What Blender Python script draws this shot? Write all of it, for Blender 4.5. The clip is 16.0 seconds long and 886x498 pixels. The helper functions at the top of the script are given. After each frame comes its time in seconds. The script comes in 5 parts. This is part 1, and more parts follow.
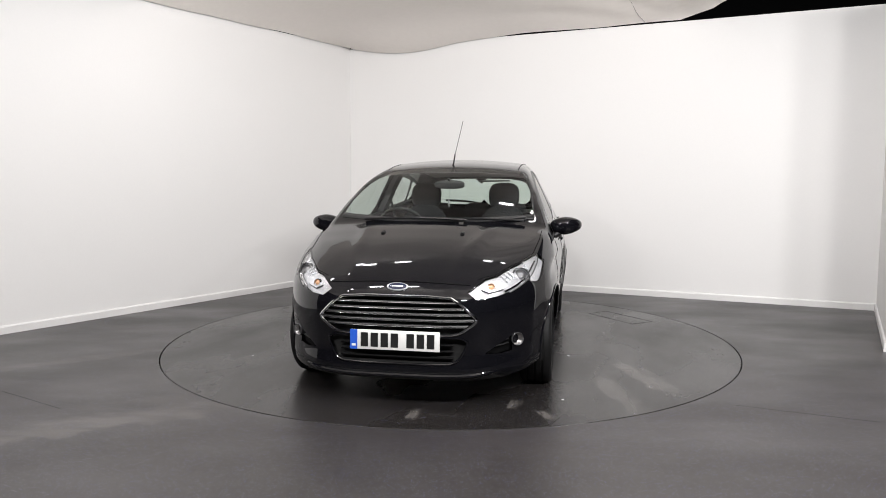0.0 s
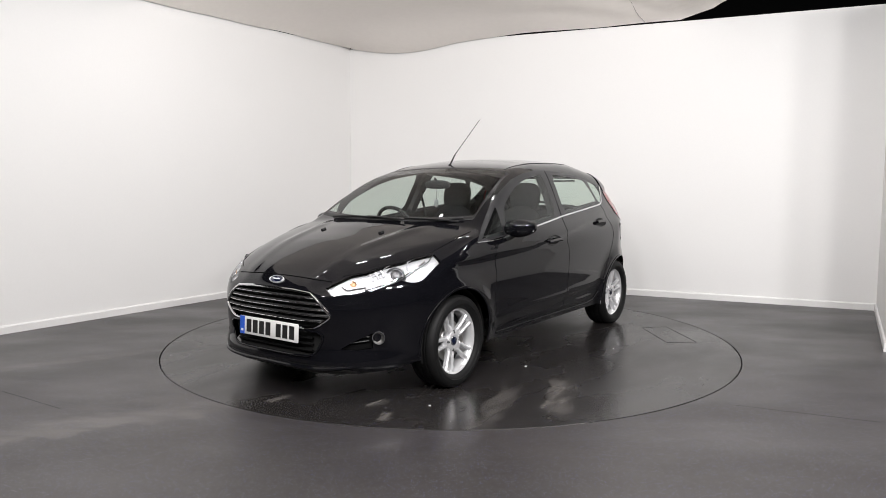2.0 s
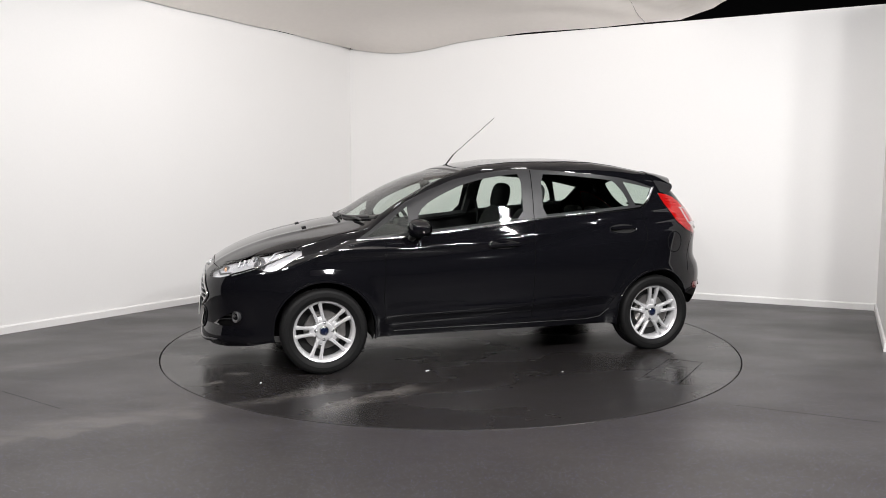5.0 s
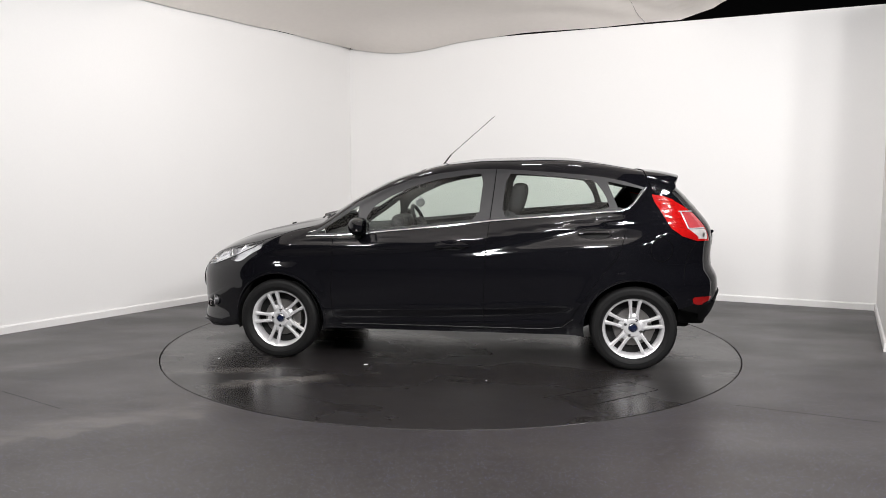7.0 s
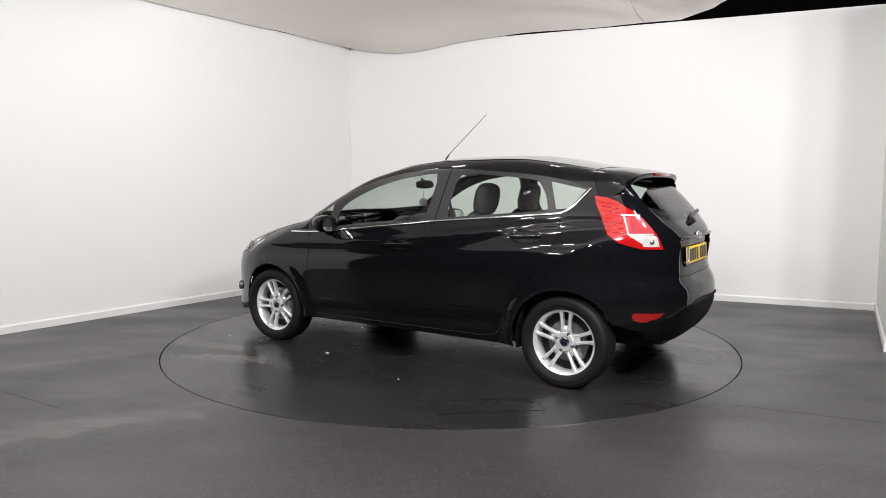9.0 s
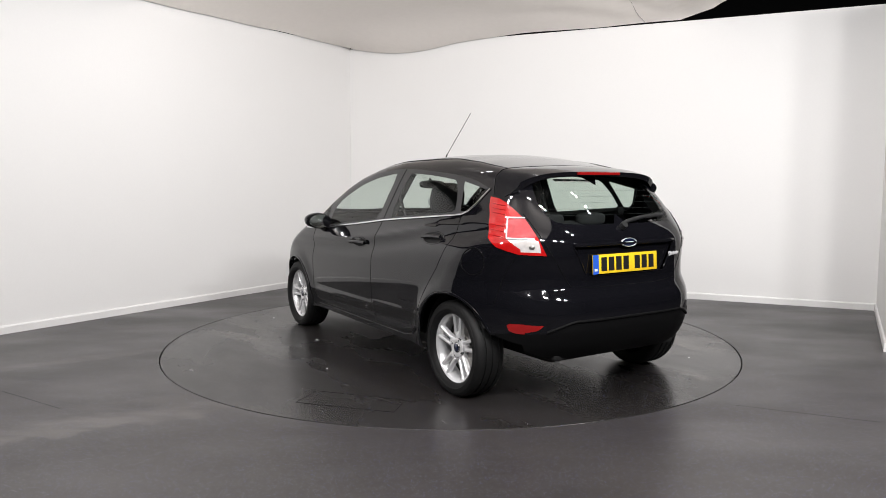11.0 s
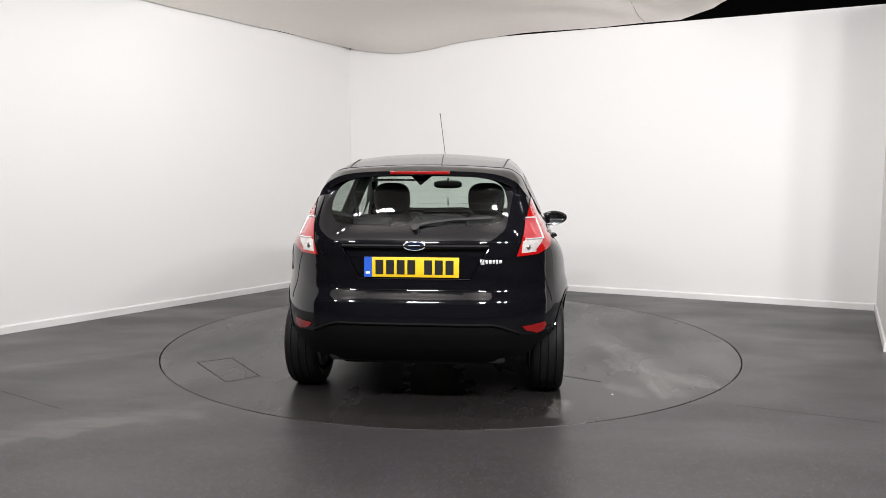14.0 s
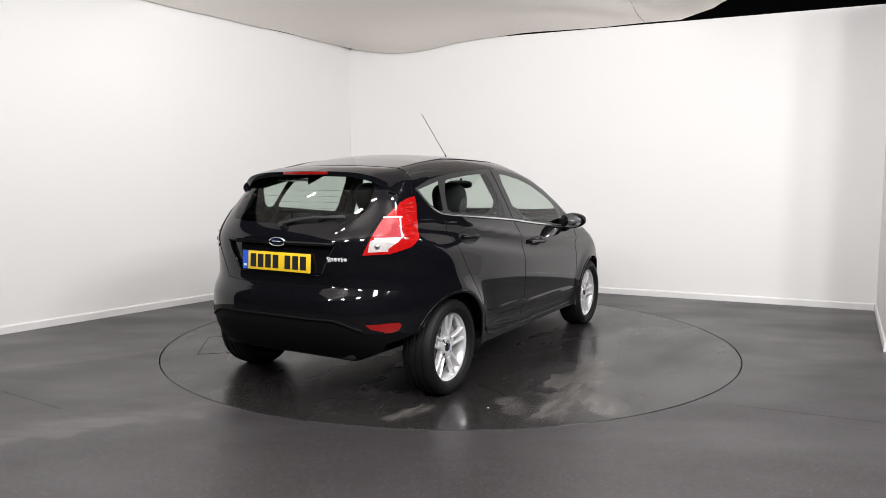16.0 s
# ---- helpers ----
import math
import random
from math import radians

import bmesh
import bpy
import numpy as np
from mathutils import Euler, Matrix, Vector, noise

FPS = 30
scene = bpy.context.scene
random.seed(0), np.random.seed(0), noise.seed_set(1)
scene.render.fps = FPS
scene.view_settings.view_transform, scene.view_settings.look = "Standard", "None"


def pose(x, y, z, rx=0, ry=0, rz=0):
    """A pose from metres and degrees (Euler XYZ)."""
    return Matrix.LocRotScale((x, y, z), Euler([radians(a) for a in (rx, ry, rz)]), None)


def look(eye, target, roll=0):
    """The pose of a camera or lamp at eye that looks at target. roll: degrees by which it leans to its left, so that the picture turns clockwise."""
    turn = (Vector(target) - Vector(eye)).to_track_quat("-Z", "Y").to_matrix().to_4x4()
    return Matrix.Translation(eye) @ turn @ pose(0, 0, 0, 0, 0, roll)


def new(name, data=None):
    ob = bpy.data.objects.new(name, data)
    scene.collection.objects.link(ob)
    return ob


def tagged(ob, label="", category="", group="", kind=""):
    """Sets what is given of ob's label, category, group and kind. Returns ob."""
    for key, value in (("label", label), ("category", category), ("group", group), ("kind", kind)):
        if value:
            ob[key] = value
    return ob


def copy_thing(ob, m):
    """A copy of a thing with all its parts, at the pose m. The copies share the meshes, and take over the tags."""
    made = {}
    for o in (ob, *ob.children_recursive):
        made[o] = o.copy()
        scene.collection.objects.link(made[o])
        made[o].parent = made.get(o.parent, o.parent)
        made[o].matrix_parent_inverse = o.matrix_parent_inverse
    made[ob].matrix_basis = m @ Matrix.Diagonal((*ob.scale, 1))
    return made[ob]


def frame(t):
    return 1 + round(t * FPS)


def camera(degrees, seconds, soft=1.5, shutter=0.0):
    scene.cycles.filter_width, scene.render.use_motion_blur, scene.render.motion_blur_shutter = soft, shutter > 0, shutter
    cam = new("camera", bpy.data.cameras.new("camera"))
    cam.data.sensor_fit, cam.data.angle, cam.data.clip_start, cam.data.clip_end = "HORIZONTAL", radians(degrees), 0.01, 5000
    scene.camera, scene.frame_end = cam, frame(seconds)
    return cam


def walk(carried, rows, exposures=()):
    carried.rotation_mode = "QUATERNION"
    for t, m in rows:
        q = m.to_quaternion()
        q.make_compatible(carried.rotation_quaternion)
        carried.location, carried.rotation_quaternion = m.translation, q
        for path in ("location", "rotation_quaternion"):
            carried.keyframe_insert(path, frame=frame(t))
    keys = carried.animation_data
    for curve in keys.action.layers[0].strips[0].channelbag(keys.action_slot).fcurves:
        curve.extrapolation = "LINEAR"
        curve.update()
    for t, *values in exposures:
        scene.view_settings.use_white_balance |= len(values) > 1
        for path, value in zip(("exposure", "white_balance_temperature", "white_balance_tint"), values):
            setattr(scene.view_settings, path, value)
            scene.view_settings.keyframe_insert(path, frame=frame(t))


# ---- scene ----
cam = camera(63.46, 16.0, soft=0.85)
EYE = (0.0, -5.7875, 1.2697)
_yaw, _tilt = radians(-0.549), radians(-5.372)
_aim = (EYE[0] + math.sin(_yaw) * math.cos(_tilt), EYE[1] + math.cos(_yaw) * math.cos(_tilt), EYE[2] + math.sin(_tilt))
STAND = look(EYE, _aim, 0.0976)
walk(cam, [(0.0, STAND), (16.0, STAND)], exposures=[(0.0, 0.0), (16.0, 0.0)])

# ---------------------------------------------------------------- light
world = bpy.data.worlds.new("hall_dark")
scene.world = world
world.use_nodes = True
world.node_tree.nodes["Background"].inputs[0].default_value = (0.55, 0.6, 0.7, 1)
world.node_tree.nodes["Background"].inputs[1].default_value = 0.012


def strip_lamp(x, y, z, turn, length, width, watts, tip=0.0):
    """A lamp tube tray hung under the sheet, out of the camera's sight."""
    data = bpy.data.lights.new("strip_lamp", "AREA")
    data.shape, data.size, data.size_y = "RECTANGLE", length, width
    data.energy, data.color = watts, (1.0, 0.985, 0.985)
    ob = new("strip_lamp", data)
    ob.matrix_world = pose(x, y, z, tip, 0, turn)
    return tagged(ob, "white strip lamp tray hung under the ceiling sheet", "lamp", "strip lamps")


# a row of trays behind and above the camera, tipped towards the walls
for lx, turn, w in ((-3.9, 4, 26), (-2.4, 0, 48), (-0.8, 0, 54), (0.8, 0, 58), (2.1, 0, 72), (2.9, 6, 80)):
    strip_lamp(lx, -4.9 + abs(lx) * 0.12, 3.05, turn, 0.34, 0.18, w * 0.98, 60)
# trays under the sheet, over the turntable's near half
# the pair tipped -58 lights the unseen south wall, for grey reflections in the car
for lx, ly, turn, tip, w in ((-2.0, -0.6, 30, 40, 32), (-0.9, 0.0, 14, 42, 43), (0.9, 0.0, -12, 42, 35), (2.3, -0.8, -28, 42, 44),
                             (-2.0, -2.4, 24, 46, 28), (-1.0, -2.0, 0, -58, 110), (1.0, -2.0, 0, -58, 110), (2.4, -2.4, -22, 38, 100)):
    for d in (-0.24, 0.24):
        strip_lamp(lx + d * math.cos(radians(turn)), ly + d * math.sin(radians(turn)), 3.08, turn, 0.20, 0.12, w * 0.185, tip)

# ---------------------------------------------------------------- materials


def material(name, colour, rough=0.5, metal=0.0, coat=0.0, spec=0.5, grain=0.0, scale=30.0, bump=0.0, wear=0.0, wear_scale=2.0, rough_var=0.0):
    """A surface with variation at two scales: fine grain and broad wear."""
    m = bpy.data.materials.new(name)
    m.use_nodes = True
    nt = m.node_tree
    b = nt.nodes["Principled BSDF"]
    b.inputs["Base Color"].default_value = (*colour, 1)
    b.inputs["Roughness"].default_value = rough
    b.inputs["Metallic"].default_value = metal
    b.inputs["Specular IOR Level"].default_value = spec
    if coat:
        b.inputs["Coat Weight"].default_value = coat
        b.inputs["Coat Roughness"].default_value = 0.03
    if grain or wear or bump or rough_var:
        co = nt.nodes.new("ShaderNodeTexCoord")
        fine = nt.nodes.new("ShaderNodeTexNoise")
        fine.inputs["Scale"].default_value, fine.inputs["Detail"].default_value = scale, 6
        broad = nt.nodes.new("ShaderNodeTexNoise")
        broad.inputs["Scale"].default_value, broad.inputs["Detail"].default_value = wear_scale, 5
        nt.links.new(co.outputs["Object"], fine.inputs["Vector"])
        nt.links.new(co.outputs["Object"], broad.inputs["Vector"])
        add = nt.nodes.new("ShaderNodeMath")
        add.operation = "MULTIPLY_ADD"
        add.inputs[1].default_value = grain
        nt.links.new(fine.outputs["Fac"], add.inputs[0])
        add2 = nt.nodes.new("ShaderNodeMath")
        add2.operation = "MULTIPLY_ADD"
        add2.inputs[1].default_value = wear
        add2.inputs[2].default_value = 1.0 - 0.5 * (grain + wear)
        nt.links.new(broad.outputs["Fac"], add2.inputs[0])
        nt.links.new(add2.outputs[0], add.inputs[2])
        mul = nt.nodes.new("ShaderNodeVectorMath")
        mul.operation = "SCALE"
        mul.inputs[0].default_value = colour
        nt.links.new(add.outputs[0], mul.inputs["Scale"])
        nt.links.new(mul.outputs[0], b.inputs["Base Color"])
        if rough_var:
            r = nt.nodes.new("ShaderNodeMath")
            r.operation = "MULTIPLY_ADD"
            r.inputs[1].default_value, r.inputs[2].default_value = rough_var, rough - rough_var / 2
            nt.links.new(broad.outputs["Fac"], r.inputs[0])
            nt.links.new(r.outputs[0], b.inputs["Roughness"])
        if bump:
            bp = nt.nodes.new("ShaderNodeBump")
            bp.inputs["Strength"].default_value, bp.inputs["Distance"].default_value = bump, 0.002
            nt.links.new(fine.outputs["Fac"], bp.inputs["Height"])
            nt.links.new(bp.outputs[0], b.inputs["Normal"])
    return m


def pane_material(name, tint, base=0.04):
    """Thin clear pane: tinted see-through with gloss that grows at glancing angles."""
    m = bpy.data.materials.new(name)
    m.use_nodes = True
    nt = m.node_tree
    nt.nodes.remove(nt.nodes["Principled BSDF"])
    out = nt.nodes["Material Output"]
    tr, gl, mix, lw, pw, fr = [nt.nodes.new(k) for k in ("ShaderNodeBsdfTransparent", "ShaderNodeBsdfGlossy", "ShaderNodeMixShader",
                                                         "ShaderNodeLayerWeight", "ShaderNodeMath", "ShaderNodeMath")]
    tr.inputs[0].default_value = (*tint, 1)
    gl.inputs["Roughness"].default_value = 0.01
    lw.inputs["Blend"].default_value = 0.5
    pw.operation, pw.inputs[1].default_value = "POWER", 5.0
    fr.operation, fr.inputs[1].default_value, fr.inputs[2].default_value = "MULTIPLY_ADD", 0.9, base
    nt.links.new(lw.outputs["Facing"], pw.inputs[0])
    nt.links.new(pw.outputs[0], fr.inputs[0])
    nt.links.new(fr.outputs[0], mix.inputs[0])
    nt.links.new(tr.outputs[0], mix.inputs[1])
    nt.links.new(gl.outputs[0], mix.inputs[2])
    nt.links.new(mix.outputs[0], out.inputs[0])
    return m


M_PAINT = material("black_metallic_paint", (0.0045, 0.0045, 0.006), 0.05, 0.0, spec=0.5, grain=0.5, scale=900, wear=0.2)
M_SATIN = material("satin_black_trim", (0.010, 0.010, 0.0105), 0.38, grain=0.3, scale=300, bump=0.15)
M_GREYFRAME = material("dark_grey_pillar_film", (0.024, 0.024, 0.026), 0.34, grain=0.2, scale=300)
M_PLASTIC = material("textured_black_plastic", (0.0035, 0.0035, 0.0038), 0.6, spec=0.10, grain=0.4, scale=500, bump=0.3)
M_DARK = material("underbody_black", (0.006, 0.006, 0.006), 0.9, grain=0.4, scale=40)
M_CHROME = material("chrome", (0.75, 0.76, 0.77), 0.09, 1.0, grain=0.05, scale=60)
M_ALLOY = material("silver_alloy", (0.88, 0.88, 0.89), 0.26, 0.55, grain=0.08, scale=120, wear=0.1)
M_ALLOY_DARK = material("alloy_inner_barrel", (0.16, 0.16, 0.165), 0.4, 0.7, grain=0.2, scale=60)
M_RUBBER = material("tyre_rubber", (0.007, 0.007, 0.0072), 0.6, spec=0.25, grain=0.4, scale=160, bump=0.3, wear=0.3, wear_scale=6)
M_DISC = material("brake_disc_steel", (0.3, 0.29, 0.28), 0.35, 0.9, grain=0.3, scale=90)
M_GLASS = pane_material("window_glass", (0.80, 0.86, 0.82))
M_SCREEN = pane_material("windscreen_glass", (0.80, 0.86, 0.83))
M_REARGLASS = pane_material("rear_glass", (0.72, 0.80, 0.75))
M_LENS = pane_material("clear_lens", (0.97, 0.97, 0.98))
M_RED = material("red_lens", (0.40, 0.006, 0.006), 0.10, coat=1.0, grain=0.5, scale=45, wear=0.4, wear_scale=14)
M_REDDARK = material("dark_red_lens", (0.25, 0.006, 0.006), 0.12, coat=1.0, grain=0.2, scale=60)
M_REDBOX = material("pale_red_lens", (0.50, 0.07, 0.08), 0.10, 0.2, coat=1.0, grain=0.4, scale=50)
M_CLEARLAMP = material("frosted_clear_lens", (0.78, 0.74, 0.72), 0.15, 0.35, coat=1.0, grain=0.6, scale=38, bump=0.8)
M_HEADLAMP = material("headlamp_bright_housing", (0.86, 0.87, 0.89), 0.24, 0.62, grain=0.4, scale=34, bump=1.0, wear=0.4, wear_scale=12)
M_AMBER = material("amber_bulb", (0.72, 0.40, 0.22), 0.2, coat=0.5, grain=0.1, scale=40)
M_REFLECTOR = material("lamp_reflector", (0.80, 0.81, 0.83), 0.24, 0.6, grain=0.3, scale=38, bump=1.0)
M_PLATE_W = material("white_plate", (0.78, 0.78, 0.76), 0.35, grain=0.05, scale=50)
M_PLATE_Y = material("yellow_plate", (0.85, 0.56, 0.02), 0.35, grain=0.05, scale=50)
M_BLUE = material("blue_band", (0.02, 0.10, 0.55), 0.35, grain=0.1, scale=50)
M_BADGE = material("blue_badge_enamel", (0.008, 0.014, 0.045), 0.12, 0.2, coat=1.0, grain=0.1, scale=60)
M_BRIGHT = material("bright_silver_script", (0.82, 0.82, 0.83), 0.25, 0.3, grain=0.05, scale=60)
M_INK = material("black_print", (0.012, 0.012, 0.012), 0.4, grain=0.2, scale=60)
M_SEAT = material("dark_seat_cloth", (0.03, 0.03, 0.032), 0.9, grain=0.3, scale=120, bump=0.1)
M_CABIN = material("dark_cabin_plastic", (0.028, 0.028, 0.03), 0.6, grain=0.4, scale=250, bump=0.25)
M_LINING = material("grey_headlining", (0.30, 0.30, 0.29), 0.9, grain=0.2, scale=150)
M_PAPER = material("white_sticker", (0.7, 0.7, 0.7), 0.6, grain=0.1, scale=40)
M_WALL = material("white_emulsion_wall", (0.83, 0.82, 0.81), 0.75, grain=0.03, scale=60, bump=0.06, wear=0.04, wear_scale=0.8)
M_BASE = material("white_gloss_baseboard", (0.80, 0.79, 0.78), 0.4, grain=0.06, scale=50, wear=0.1, wear_scale=3)
# unseen south wall: paler colour stands for light on it, mirrored in the paint
M_HALL_LIT = material("lit_side_hall_wall", (0.16, 0.16, 0.165), 0.85, grain=0.2, scale=4, wear=0.3)
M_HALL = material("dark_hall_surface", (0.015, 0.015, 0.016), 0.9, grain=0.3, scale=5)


def floor_material(name, shade, rough, flecks, streaks):
    """Dark grey studded-fleck vinyl: pale and blue flecks, smeared dust, uneven polish."""
    m = bpy.data.materials.new(name)
    m.use_nodes = True
    nt = m.node_tree
    N, Lk = nt.nodes, nt.links
    b = N["Principled BSDF"]
    b.inputs["Specular IOR Level"].default_value = 0.42
    co = N.new("ShaderNodeTexCoord")

    def tex(kind, scale, detail=5, stretch=None, turn=0.0):
        t = N.new(kind)
        t.inputs["Scale"].default_value = scale
        if kind == "ShaderNodeTexNoise":
            t.inputs["Detail"].default_value = detail
        mp = N.new("ShaderNodeMapping")
        mp.inputs["Rotation"].default_value = (0, 0, turn)
        if stretch:
            mp.inputs["Scale"].default_value = stretch
        Lk.new(co.outputs["Object"], mp.inputs["Vector"])
        Lk.new(mp.outputs[0], t.inputs["Vector"])
        return t

    def ramp(src, lo, hi, a, c):
        r = N.new("ShaderNodeMapRange")
        r.inputs["From Min"].default_value, r.inputs["From Max"].default_value = lo, hi
        r.inputs["To Min"].default_value, r.inputs["To Max"].default_value = a, c
        Lk.new(src, r.inputs["Value"])
        return r.outputs[0]

    def arith(op, a, c):
        x = N.new("ShaderNodeMath")
        x.operation = op
        for sock, v in zip(x.inputs, (a, c)):
            if isinstance(v, float):
                sock.default_value = v
            else:
                Lk.new(v, sock)
        return x.outputs[0]

    def mix(fac, a, c):
        x = N.new("ShaderNodeMix")
        x.data_type = "RGBA"
        Lk.new(fac, x.inputs[0])
        for sock, v in ((x.inputs[6], a), (x.inputs[7], c)):
            if isinstance(v, tuple):
                sock.default_value = (*v, 1)
            else:
                Lk.new(v, sock)
        return x.outputs[2]

    broad = tex("ShaderNodeTexNoise", 0.9)
    smear = tex("ShaderNodeTexNoise", 1.1, 8, (0.7, 1.5, 1), 0.35)
    fleck = tex("ShaderNodeTexVoronoi", 120)
    fine = tex("ShaderNodeTexNoise", 160, 3)
    s = shade
    colour = mix(ramp(broad.outputs["Fac"], 0.35, 0.65, 0, 1), (s * 0.90, s * 0.79, s * 0.755), (s * 1.29, s * 1.13, s * 1.07))
    colour = mix(ramp(smear.outputs["Fac"], 0.60, 0.74, 0, 0.45), colour, (s * 1.7, s * 1.62, s * 1.52))
    colour = mix(ramp(fine.outputs["Fac"], 0.45, 0.62, 0, 0.35), colour, (s * 0.5, s * 0.5, s * 0.52))
    mott = tex("ShaderNodeTexNoise", 34, 4)
    colour = mix(ramp(mott.outputs["Fac"], 0.40, 0.66, 0, 0.5), colour, (s * 1.6, s * 1.5, s * 1.42))
    torn = tex("ShaderNodeTexNoise", 5.5, 9)
    thin = tex("ShaderNodeTexNoise", 9.0, 7, (0.35, 1.6, 1), -0.5)
    for x0, y0, x1, y1, w, amount in streaks:           # dusty smears, ragged along one edge and fading at the other
        mp = N.new("ShaderNodeMapping")
        mp.vector_type = "TEXTURE"
        mp.inputs["Location"].default_value = ((x0 + x1) / 2, (y0 + y1) / 2, 0)
        mp.inputs["Rotation"].default_value = (0, 0, math.atan2(y1 - y0, x1 - x0))
        mp.inputs["Scale"].default_value = (math.hypot(x1 - x0, y1 - y0) / 2, w, 1)
        Lk.new(co.outputs["Object"], mp.inputs["Vector"])
        axes = N.new("ShaderNodeSeparateXYZ")
        Lk.new(mp.outputs[0], axes.inputs[0])
        across = arith("ADD", axes.outputs[1], ramp(torn.outputs["Fac"], 0.3, 0.7, -0.45, 0.45))
        along = arith("ADD", arith("ABSOLUTE", axes.outputs[0], 0.0), ramp(torn.outputs["Fac"], 0.3, 0.7, 0.2, -0.2))
        band = arith("MULTIPLY", ramp(across, -1.0, -0.78, 0.0, 1.0), ramp(across, 0.15, 1.0, 1.0, 0.0))
        band = arith("MULTIPLY", band, ramp(along, 0.65, 1.05, 1.0, 0.0))
        band = arith("MULTIPLY", band, ramp(thin.outputs["Fac"], 0.38, 0.58, 0.35 * amount, amount))
        colour = mix(band, colour, (0.108, 0.100, 0.093))
    pick = N.new("ShaderNodeMath")
    pick.operation = "LESS_THAN"
    pick.inputs[1].default_value = 0.30
    Lk.new(fleck.outputs["Distance"], pick.inputs[0])
    sep = N.new("ShaderNodeSeparateColor")
    Lk.new(fleck.outputs["Color"], sep.inputs[0])
    some = N.new("ShaderNodeMath")
    some.operation = "GREATER_THAN"
    some.inputs[1].default_value = 1.0 - flecks
    Lk.new(sep.outputs[0], some.inputs[0])
    both = N.new("ShaderNodeMath")
    both.operation = "MULTIPLY"
    Lk.new(pick.outputs[0], both.inputs[0])
    Lk.new(some.outputs[0], both.inputs[1])
    fcol = mix(sep.outputs[1], (0.05, 0.06, 0.17), (0.17, 0.165, 0.185))
    colour = mix(both.outputs[0], colour, fcol)
    Lk.new(colour, b.inputs["Base Color"])
    Lk.new(ramp(smear.outputs["Fac"], 0.35, 0.7, rough - 0.07, rough + 0.12), b.inputs["Roughness"])
    bp = N.new("ShaderNodeBump")
    bp.inputs["Strength"].default_value, bp.inputs["Distance"].default_value = 0.12, 0.002
    Lk.new(fine.outputs["Fac"], bp.inputs["Height"])
    Lk.new(bp.outputs[0], b.inputs["Normal"])
    return m


M_FLOOR = floor_material("dark_fleck_vinyl", 0.031, 0.36, 0.42, ((-3.6, -1.42, -2.05, -0.38, 0.09, 0.6), (-2.9, -2.62, -1.2, -1.74, 0.18, 0.62), (-2.2, -1.95, -1.45, -1.6, 0.1, 0.2), (1.55, -3.0, 1.85, -3.04, 0.02, 0.4)))
M_TABLE = floor_material("turntable_vinyl", 0.016, 0.27, 0.12, (
    (0.57, 1.32, 1.30, 1.62, 0.10, 0.75), (0.9, 1.15, 1.75, 1.40, 0.08, 0.5), (-0.81, -1.36, -1.30, -1.80, 0.12, 0.75), (-1.24, -1.10, -1.50, -1.32, 0.10, 0.6),
    (-1.60, -0.81, -1.97, -0.73, 0.07, 0.7), (0.05, -1.21, -0.82, -1.49, 0.12, 0.8), (-0.45, -1.28, -1.56, -1.52, 0.15, 0.85),
    (1.86, 0.16, 2.06, 0.15, 0.04, 0.9), (1.76, 0.82, 1.92, 0.90, 0.04, 0.9), (1.60, 0.69, 1.77, 0.68, 0.04, 0.8), (0.36, 0.22, 0.62, 0.26, 0.045, 0.9), (-0.29, 0.22, -0.08, 0.20, 0.04, 0.9)))
M_GAP = material("dark_gap", (0.003, 0.003, 0.003), 0.9, spec=0.1)
M_SHEET = material("white_ceiling_sheet", (0.86, 0.81, 0.765), 0.8, grain=0.06, scale=18, bump=0.05, wear=0.08, wear_scale=1.2)

# ---------------------------------------------------------------- mesh helpers


def mesh_object(name, verts, faces, mat, parent=None, label="", smooth=True, normals=None):
    me = bpy.data.meshes.new(name)
    me.from_pydata([tuple(map(float, v)) for v in verts], [], [tuple(map(int, f)) for f in faces])
    me.materials.append(mat)
    if smooth:
        me.shade_smooth()
    if normals is not None:
        me.normals_split_custom_set_from_vertices([tuple(map(float, n)) for n in normals])
    ob = new(name, me)
    if parent:
        ob.parent = parent
    if label:
        ob["label"] = label
    return ob


def part(name, bm, mat, parent=None, label="", smooth=True):
    """Link a bmesh as one mesh object under a thing or a part."""
    bmesh.ops.recalc_face_normals(bm, faces=bm.faces)
    me = bpy.data.meshes.new(name)
    bm.to_mesh(me)
    bm.free()
    me.materials.append(mat)
    if smooth:
        me.shade_smooth()
        me.set_sharp_from_angle(angle=radians(38))
    ob = new(name, me)
    if parent:
        ob.parent = parent
    if label:
        ob["label"] = label
    return ob


def box(bm, lo, hi, bevel=0.0, m=None, seg=2):
    """A bevelled box between two corners, added to bm."""
    r = bmesh.ops.create_cube(bm, size=1.0)
    vs = r["verts"]
    for v in vs:
        v.co = Vector([(lo[i] + hi[i]) / 2 + v.co[i] * (hi[i] - lo[i]) for i in range(3)])
    if bevel:
        es = list({e for v in vs for e in v.link_edges})
        out = bmesh.ops.bevel(bm, geom=es, offset=bevel, segments=seg, affect="EDGES", profile=0.5)
        vs = list({v for f in out["faces"] for v in f.verts} | {v for v in vs if v.is_valid})
    if m is not None:
        bmesh.ops.transform(bm, matrix=m, verts=vs)
    return vs


